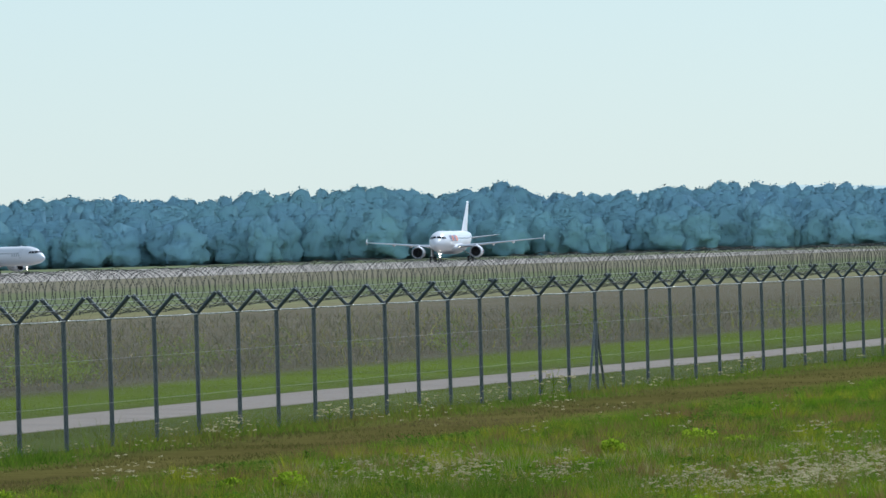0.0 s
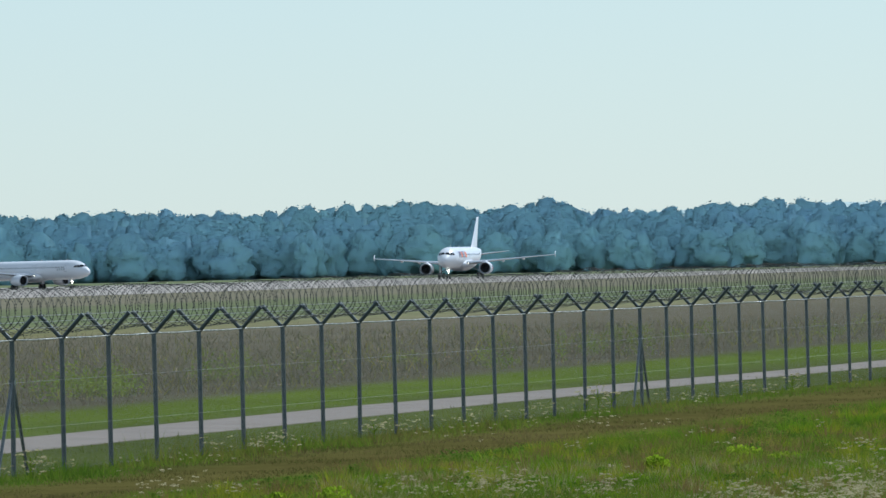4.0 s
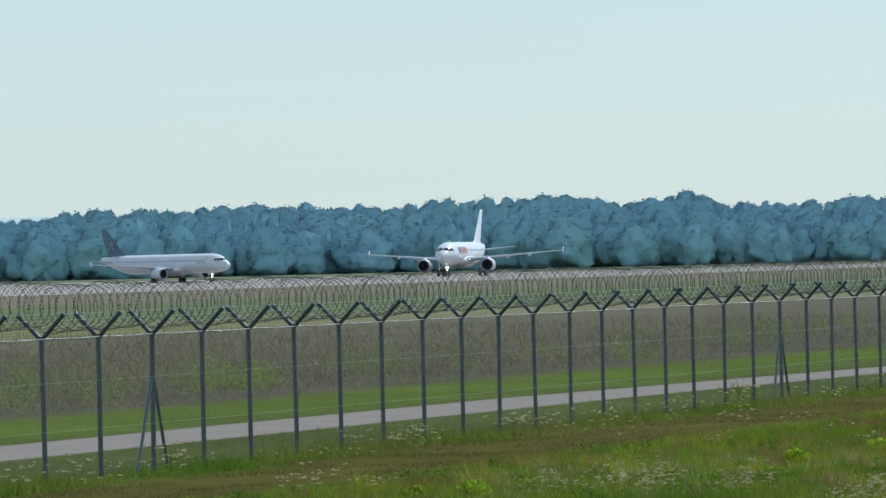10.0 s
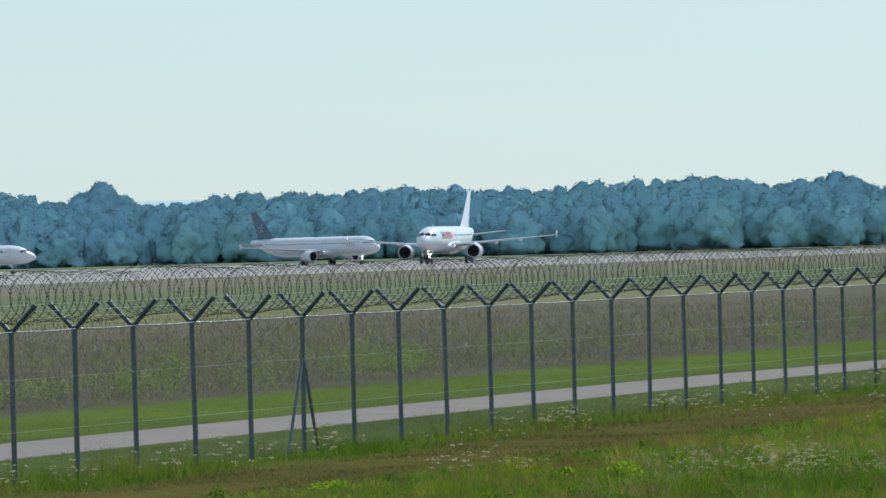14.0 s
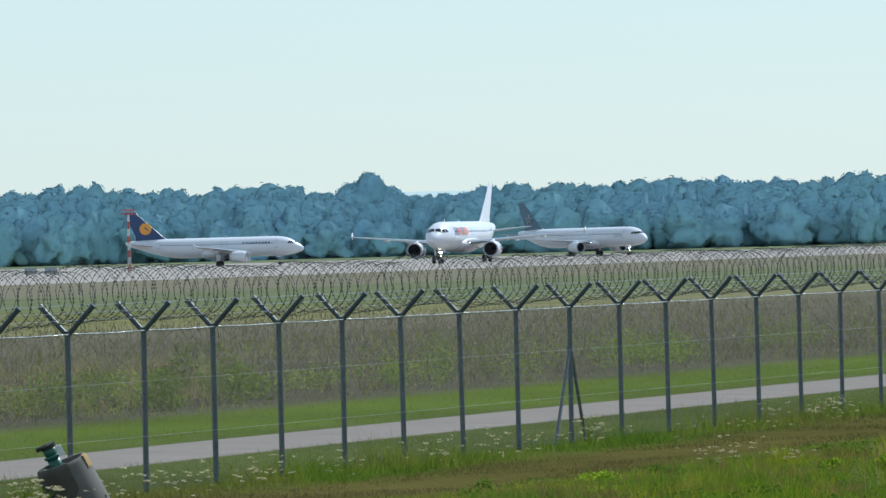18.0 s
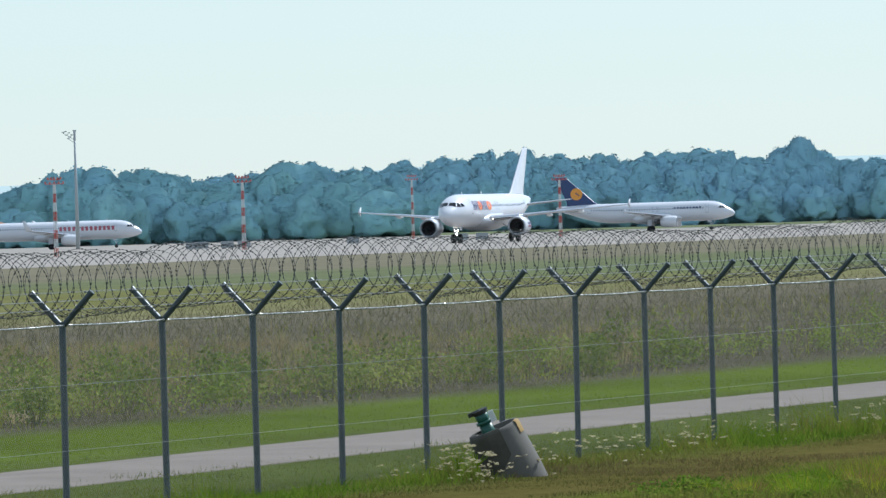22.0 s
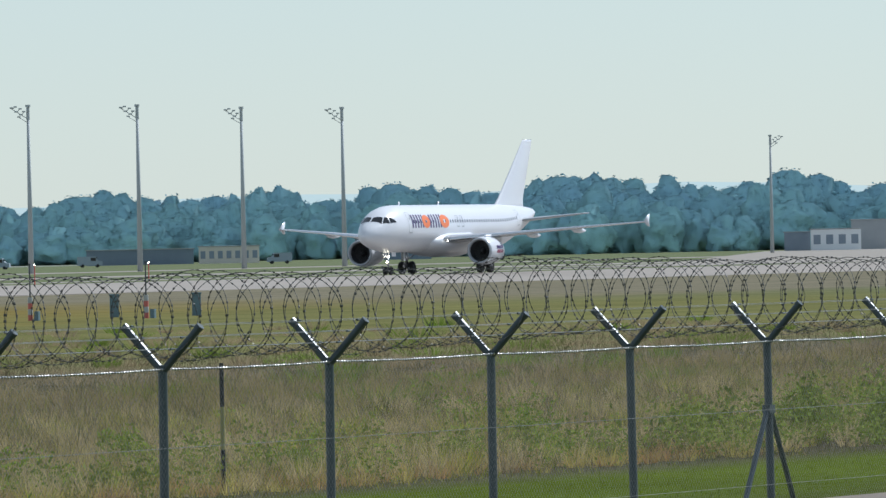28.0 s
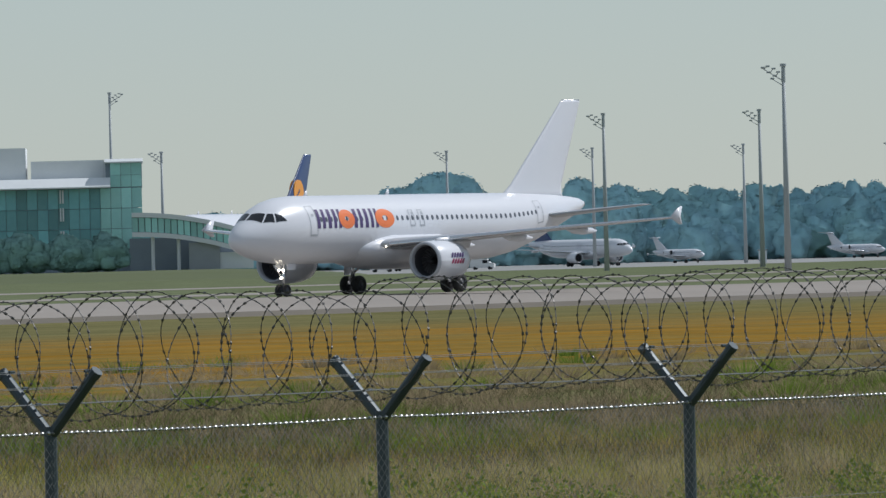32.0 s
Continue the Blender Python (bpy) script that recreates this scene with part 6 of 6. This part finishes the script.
# meadow before the fence, and the worn brownish track along it
TRACK = grass_material("worn_track_grass", [(0.0, (0.07, 0.08, 0.018)), (0.35, (0.125, 0.1, 0.035)), (0.5, (0.085, 0.105, 0.02)), (0.65, (0.14, 0.105, 0.045)), (0.82, (0.17, 0.135, 0.06)), (1.0, (0.08, 0.115, 0.018))], 0.4)
x, y, d = scatter(470000, 6.8, 21, 84, 260, -29.6, -8)
lump = smooth_noise(x, y, 3.0, 3) * 0.6 + smooth_noise(x, y, 0.9, 4) * 0.4
worn = np.clip(1.35 - np.abs(x + 27.1 + 1.2 * (smooth_noise(x, y, 5.0, 8) - 0.5)) / 1.25, 0, 1) * (0.55 + 0.6 * smooth_noise(x, y, 1.4, 21))
on_track = worn > np.random.uniform(0.05, 0.5, len(x))
fringe = 1 + 0.5 * np.clip((-28.3 - x) / 0.8, 0, 1)
tall = (0.03 + 0.46 * lump ** 2.2) * (1 - 0.85 * worn) * fringe * np.random.uniform(0.35, 1.2, len(x))
tall = np.where(x > -28.3, np.minimum(tall, 0.05 + 0.07 * np.clip(x + 25.4, 0, 9)), tall)
k = ~on_track
blades("meadow_grass", "rough green meadow grass before the fence", x[k], y[k], tall[k], 0.004 + d[k] * 0.00003, MEADOW, 1.3)
k = on_track
blades("track_grass", "short worn brownish grass of a track along the fence", x[k], y[k], np.minimum(tall[k], 0.08) + 0.012, 0.004 + d[k] * 0.00003, TRACK, 1.6)


def tufts(name, label, count, material, b0, b1, d0, d1, x0, x1, h0, h1, each=110, wide=1.0):
    """Tufts of longer grass, their blades leaning outwards."""
    x, y, d = scatter(count * 3, b0, b1, d0, d1, x0, x1)
    x, y = x[:count], y[:count]
    k = len(x)
    r = np.random.uniform(0.06, 0.28, k) * wide
    tall = np.random.uniform(h0, h1, k)
    a = np.random.rand(k, each) * 2 * np.pi
    q = np.sqrt(np.random.rand(k, each)) * r[:, None]
    bx, by = x[:, None] + q * np.cos(a), y[:, None] + q * np.sin(a)
    h = tall[:, None] * np.random.uniform(0.4, 1.1, (k, each))
    lean = 0.5 * h * np.random.rand(k, each) + 0.5 * q
    side = 0.0045 * wide ** 0.7
    t = np.random.rand(k, each) * np.pi
    base = np.stack([bx, by, np.zeros_like(bx) - 0.02], -1)
    sd = np.stack([np.cos(t) * side, np.sin(t) * side, np.zeros_like(t)], -1)
    tip = base + np.stack([np.cos(a) * lean, np.sin(a) * lean, h], -1)
    v = np.stack([base - sd, base + sd, tip], 2).reshape(-1, 3)
    tagged(part_of(name, arrays(name, v, np.arange(len(v)).reshape(-1, 3)), material), label, "grass", kind="stuff")


def plain_grass(name, c):
    return grass_material(name, [(0.0, tuple(0.75 * q for q in c)), (0.5, c), (1.0, tuple(1.3 * q for q in c))], 0.5)


for name, label, c, count, h0, h1 in (("green_tufts", "bright green tufts of long grass in the meadow", (0.15, 0.25, 0.014), 720, 0.08, 0.26),
                                      ("yellow_tufts", "yellow-green tufts of grass in the meadow", (0.28, 0.29, 0.024), 560, 0.1, 0.26),
                                      ("brown_tufts", "brown dried tufts of sorrel and grass in the meadow", (0.22, 0.15, 0.06), 400, 0.1, 0.3),
                                      ("dark_tufts", "dark green leafy tufts in the meadow", (0.09, 0.14, 0.018), 360, 0.08, 0.22)):
    tufts(name, label, count, plain_grass(name + "_grass", c), 6.9, 19, 92, 200, -24.4, -9, h0, h1)


tufts("olive_tufts", "yellow-olive grass tufts in the near meadow", 2600, plain_grass("olive_tuft_grass", (0.46, 0.38, 0.12)), 21.5, 38.5, 62, 140, -80, -44.6, 0.12, 0.36, 60)
# sun brightness is in this tuft colour; added to lift the near meadow
tufts("sunlit_tufts", "pale yellow-green tufts in the near meadow", 1700, plain_grass("sunlit_tuft_grass", (0.6, 0.55, 0.2)), 29.5, 38.5, 58, 120, -72, -44.6, 0.14, 0.38, 60)
tufts("rust_tufts", "rust-brown dried grass tufts in the near meadow", 2000, plain_grass("rust_tuft_grass", (0.42, 0.27, 0.12)), 21.5, 38.5, 62, 140, -80, -44.6, 0.12, 0.32, 50)
tufts("ochre_tufts", "ochre and straw-yellow grass tufts behind the road", 2000, plain_grass("ochre_tuft_grass", (0.33, 0.265, 0.13)), 15.5, 27, 95, 230, -80, -47, 0.2, 0.5, 60)
tufts("meadow_straw", "pale straw stalks among the meadow flowers", 420, plain_grass("meadow_straw_grass", (0.36, 0.3, 0.16)), 7.0, 11.6, 100, 126, -24.5, -9, 0.1, 0.26, 40)


for name, label, c, count, h0, h1 in (("herb_tufts", "yellow-green herbs among the dry grass", (0.38, 0.4, 0.05), 600, 0.15, 0.42),
                                      ("straw_tufts", "pale straw tufts among the tall grass", (0.52, 0.42, 0.23), 1600, 0.2, 0.5),
                                      ("low_herb_tufts", "low dark green herbs among the dry grass", (0.16, 0.22, 0.035), 300, 0.15, 0.36)):
    tufts(name, label, count, plain_grass(name + "_grass", c), 19, 38.5, 70, 190, -66, -45, h0, h1)
for name, label, c, count, h0, h1, each in (("field_straw", "pale dry grass tufts on the open field", (0.33, 0.265, 0.16), 900, 0.15, 0.4, 120), ("field_herbs", "green herb clumps on the open field", (0.17, 0.24, 0.04), 200, 0.2, 0.5, 160)):
    tufts(name, label, count, plain_grass(name + "_grass", c), 21, 39, 130, 330, -150, -66, h0, h1, each, 3.5)


def leaf_clump(name, label, spots, material, leaf, count, category="shrub", flat=0.8):
    """Leafy clumps in one mesh: spots of (x, y, radius, height)."""
    vs = []
    for (px, py, r, h) in spots:
        c = np.random.normal(size=(count, 3))
        c /= np.linalg.norm(c, axis=1)[:, None]
        c *= (np.random.rand(count) ** 0.4)[:, None]
        c = c * np.array((r, r, h / 2)) + np.array((px, py, h / 2 + ground_z(px)))
        u = np.random.normal(size=(count, 3)) * np.array((1, 1, flat))
        u /= np.linalg.norm(u, axis=1)[:, None]
        w = np.cross(u, np.random.normal(size=(count, 3)))
        w /= np.linalg.norm(w, axis=1)[:, None]
        s = leaf * np.random.uniform(0.5, 1.2, count)[:, None]
        vs.append(np.stack([c - u * s, c + w * s * 0.5, c + u * s, c - w * s * 0.5], 1).reshape(-1, 3))
    v = np.concatenate(vs)
    return tagged(part_of(name, arrays(name, v, np.arange(len(v)).reshape(-1, 4)), material), label, category, kind="stuff")


CANE = mat("olive_bramble_cane", (0.14, 0.12, 0.06), (0.1, 0.09, 0.05), 8.0, 0.8)


def bramble(x, y, r, h):
    top = thing("bramble_bush", "olive bramble bush at the edge of the tall grass", "shrub", Matrix.Translation((x, y, ground_z(x))), "bramble bushes")
    bm = bmesh.new()
    for k in range(7):
        a = 0.9 * k + x
        mid = (r * 0.6 * math.cos(a), r * 0.6 * math.sin(a), h * 0.5)
        tube(bm, (r * 0.2 * math.cos(a), r * 0.2 * math.sin(a), -0.04), mid, 0.005, 0.004, 5)
        tube(bm, mid, (r * 0.95 * math.cos(a + 0.3), r * 0.95 * math.sin(a + 0.3), h * 0.45), 0.004, 0.002, 5)
    part("stem", bm, CANE, top)
    n = 420
    c = np.random.normal(size=(n, 3))
    c /= np.linalg.norm(c, axis=1)[:, None]
    c = c * (np.random.rand(n) ** 0.4)[:, None] * np.array((r * 1.15, r * 1.15, h * 0.55))
    c[:, :2] *= (1.25 - 0.45 * c[:, 2] / (h * 0.55))[:, None]
    c[:, 2] = np.abs(c[:, 2] + h * 0.42)
    u = np.random.normal(size=(n, 3)) * np.array((1, 1, 0.8))
    u /= np.linalg.norm(u, axis=1)[:, None]
    w = np.cross(u, np.random.normal(size=(n, 3)))
    w /= np.linalg.norm(w, axis=1)[:, None]
    q = 0.045 * np.random.uniform(0.5, 1.2, n)[:, None]
    v = np.stack([c - u * q, c + w * q * 0.5, c + u * q, c - w * q * 0.5], 1).reshape(-1, 3)
    part_of("leaves", arrays("leaves", v, np.arange(4 * n).reshape(-1, 4)), BRAMBLE, top)


rng = random.Random(9)
spots = []
for _ in range(110):
    x = -44.6 - abs(rng.gauss(0, 5))
    b = rng.uniform(8, 37)
    spots.append((x, -x / math.tan(radians(b)), rng.uniform(0.25, 0.9), rng.uniform(0.4, 1.05)))
for _ in range(50):
    x = -44.7 - abs(rng.gauss(0, 2.2))
    b = rng.uniform(12.5, 22)
    spots.append((x, -x / math.tan(radians(b)), rng.uniform(0.3, 0.9), rng.uniform(0.45, 1.0)))
for _ in range(150):
    x = -44.7 - abs(rng.gauss(0, 4.0))
    b = rng.uniform(21, 38)
    spots.append((x, -x / math.tan(radians(b)), rng.uniform(0.15, 0.6), rng.uniform(0.3, 0.7)))
leaf_clump("weeds", "leafy green weeds in the dry grass", spots, WEED, 0.036, 210, "weeds")
spots = []
for _ in range(40):
    x = -45.0 - abs(rng.gauss(0, 2.4))
    b = rng.choice((rng.gauss(19.3, 0.7), rng.gauss(16.6, 0.8), rng.uniform(9, 23), rng.gauss(20.8, 0.6), rng.gauss(18.2, 0.9)))
    spots.append((x, -x / math.tan(radians(b)), rng.uniform(0.25, 0.6), rng.uniform(0.6, 1.15)))
for x, y, r, h in spots:
    bramble(x, y, r, h)
spots = []
for _ in range(26):
    d = rng.uniform(88, 190)
    b = rng.uniform(7.5, 17)
    if d * math.sin(radians(b)) < 26:
        spots.append((*polar(b, d).xy, rng.uniform(0.12, 0.35), rng.uniform(0.1, 0.22)))
leaf_clump("meadow_weeds", "bright green leafy weeds in the meadow", spots, LIME, 0.035, 240, "weeds")


HERB = grass_material("low_meadow_herbs", [(0.0, (0.05, 0.1, 0.014)), (0.3, (0.09, 0.16, 0.02)), (0.55, (0.14, 0.21, 0.025)), (0.75, (0.18, 0.2, 0.04)), (1.0, (0.17, 0.13, 0.05))], 0.5)
spots = []
for _ in range(900):
    b, d = rng.uniform(7, 18.5), 1 / rng.uniform(1 / 190, 1 / 90)
    x = -d * math.sin(radians(b))
    if x > -25.2:
        spots.append((x, d * math.cos(radians(b)), rng.uniform(0.1, 0.42), rng.uniform(0.05, 0.19)))
leaf_clump("meadow_herbs", "low leafy herbs and clover clumps in the meadow", spots, HERB, 0.03, 90, "herbs", 0.5)


def shrub(b, d, r, h):
    top = thing("shrub", "small bright green leafy shrub in the meadow", "shrub", Matrix.Translation(polar(b, d, 0)), "meadow shrubs")
    bm = bmesh.new()
    for k in range(5):
        a = 1.26 * k
        tube(bm, (0, 0, -0.03), (r * 0.5 * math.cos(a), r * 0.5 * math.sin(a), h * 0.6), 0.008, 0.004, 5)
    part("stem", bm, BARK, top)
    n = 220
    c = np.random.normal(size=(n, 3))
    c /= np.linalg.norm(c, axis=1)[:, None]
    c = c * (np.random.rand(n) ** 0.35)[:, None] * np.array((r, r, h * 0.5)) + np.array((0, 0, h * 0.52))
    u = np.random.normal(size=(n, 3))
    u /= np.linalg.norm(u, axis=1)[:, None]
    w = np.cross(u, np.random.normal(size=(n, 3)))
    w /= np.linalg.norm(w, axis=1)[:, None]
    s = 0.032
    v = np.stack([c - u * s, c + w * s * 0.6, c + u * s, c - w * s * 0.6], 1).reshape(-1, 3)
    part_of("leaves", arrays("leaves", v, np.arange(4 * n).reshape(-1, 4)), LIME, top)


for b, d, r, h in ((11.45, 108, 0.2, 0.26), (11.8, 109, 0.14, 0.18), (9.52, 122, 0.17, 0.24)):
    shrub(b, d, r, h)

# white umbel flowers, in drifts
fl = []
for cb, cd, sb, sd, count in ((16.6, 101.2, 0.06, 0.6, 7), (9.0, 103, 0.16, 1.5, 26), (8.3, 104, 0.2, 2, 60), (8.75, 101, 0.2, 1.5, 40), (8.0, 108, 0.2, 3, 40), (10.45, 111, 0.16, 2.5, 26), (9.85, 107, 0.12, 1.5, 16), (8.2, 124, 0.2, 3.0, 14), (11.0, 110, 0.12, 2, 10), (12.3, 115, 0.2, 2, 12), (7.7, 109, 0.12, 2, 16), (9.9, 150, 1.0, 8.0, 26)):
    for _ in range(count):
        b, d = rng.gauss(cb, sb), rng.gauss(cd, sd)
        fl.append((*polar(b, d).xy, rng.uniform(0.08, 0.26)))
for _ in range(110):
    b = rng.uniform(8, 17)
    d = 28.9 / math.sin(radians(b)) * rng.uniform(0.98, 1.015)
    fl.append((*polar(b, d).xy, rng.uniform(0.1, 0.32)))
fl = [q for q in fl if q[0] > -29.6]


def umbel(vs, c, r):
    """A flat head of small florets round c."""
    for _ in range(7):
        a, q = rng.random() * 6.28, r * math.sqrt(rng.random())
        p = np.array((c[0] + q * math.cos(a), c[1] + q * math.sin(a), c[2] + rng.gauss(0, 0.006)))
        s = rng.uniform(0.3, 0.55) * r
        a = rng.random() * 6.28
        u, w = np.array((math.cos(a), math.sin(a), 0.3)) * s, np.array((-math.sin(a), math.cos(a), 0.3)) * s
        vs.append([p - u, p + w, p + u, p - w])


vs = []
for px, py, h in fl:
    for _ in range(rng.randint(2, 8)):
        umbel(vs, (px + rng.gauss(0, 0.13), py + rng.gauss(0, 0.4), h + rng.gauss(0, 0.06)), rng.uniform(0.016, 0.042))
v = np.array(vs).reshape(-1, 3)
tagged(part_of("umbel_flowers", arrays("umbel_flowers", v, np.arange(len(v)).reshape(-1, 4)), UMBEL), "small white umbel flowers in the meadow", "flowers", kind="stuff")


def hogweed(b, x, h, heads=6):
    """A tall branching weed with flat white flower heads, close to the fence."""
    top = thing("flowering_weed", "tall branching weed with flat white flower heads by the fence", "weed", Matrix.Translation((x, -x / math.tan(radians(b)), 0)), "flowering weeds by the fence")
    part("stem", tube(bmesh.new(), (0, 0, -0.03), (0, 0, h * 0.75), 0.008, 0.005, 6), LIME, top)
    for k in range(heads):
        a, z = 2.4 * k, h * rng.uniform(0.55, 1.0)
        tip = (0.14 * math.cos(a), 0.2 * math.sin(a), z)
        part("branch", tube(bmesh.new(), (0, 0, z * 0.55), tip, 0.005, 0.003, 5), LIME, top)
        vs = []
        umbel(vs, tip, 0.06)
        q = np.array(vs).reshape(-1, 3)
        part_of("flower_head", arrays("flower_head", q, np.arange(len(q)).reshape(-1, 4)), UMBEL, top, "flat white flower head")


for b, x, h in ((9.86, -29.2, 0.62), (9.78, -29.0, 0.4), (9.93, -29.3, 0.45), (11.2, -29.1, 0.35), (13.25, -29.2, 0.4), (16.62, -28.9, 0.42), (16.5, -28.8, 0.36), (8.7, -29.2, 0.4)):
    hogweed(b, x, h)


def motions():
    """The take-off run, and the orange-tailed airliner's slow roll."""
    walk(hero, [(t, pose(RUNWAY_X, y, RUNWAY_Z + runway_rise(y))) for t, y in HERO_ROWS])
    ahead = Vector((math.sin(radians(ORANGE_TURN)), -math.cos(radians(ORANGE_TURN)), 0))
    walk(orange_jet, [(t, pose(*(ORANGE_AT + ahead * s), 0, 0, ORANGE_TURN)) for t, s in ORANGE_ROWS])


motions()
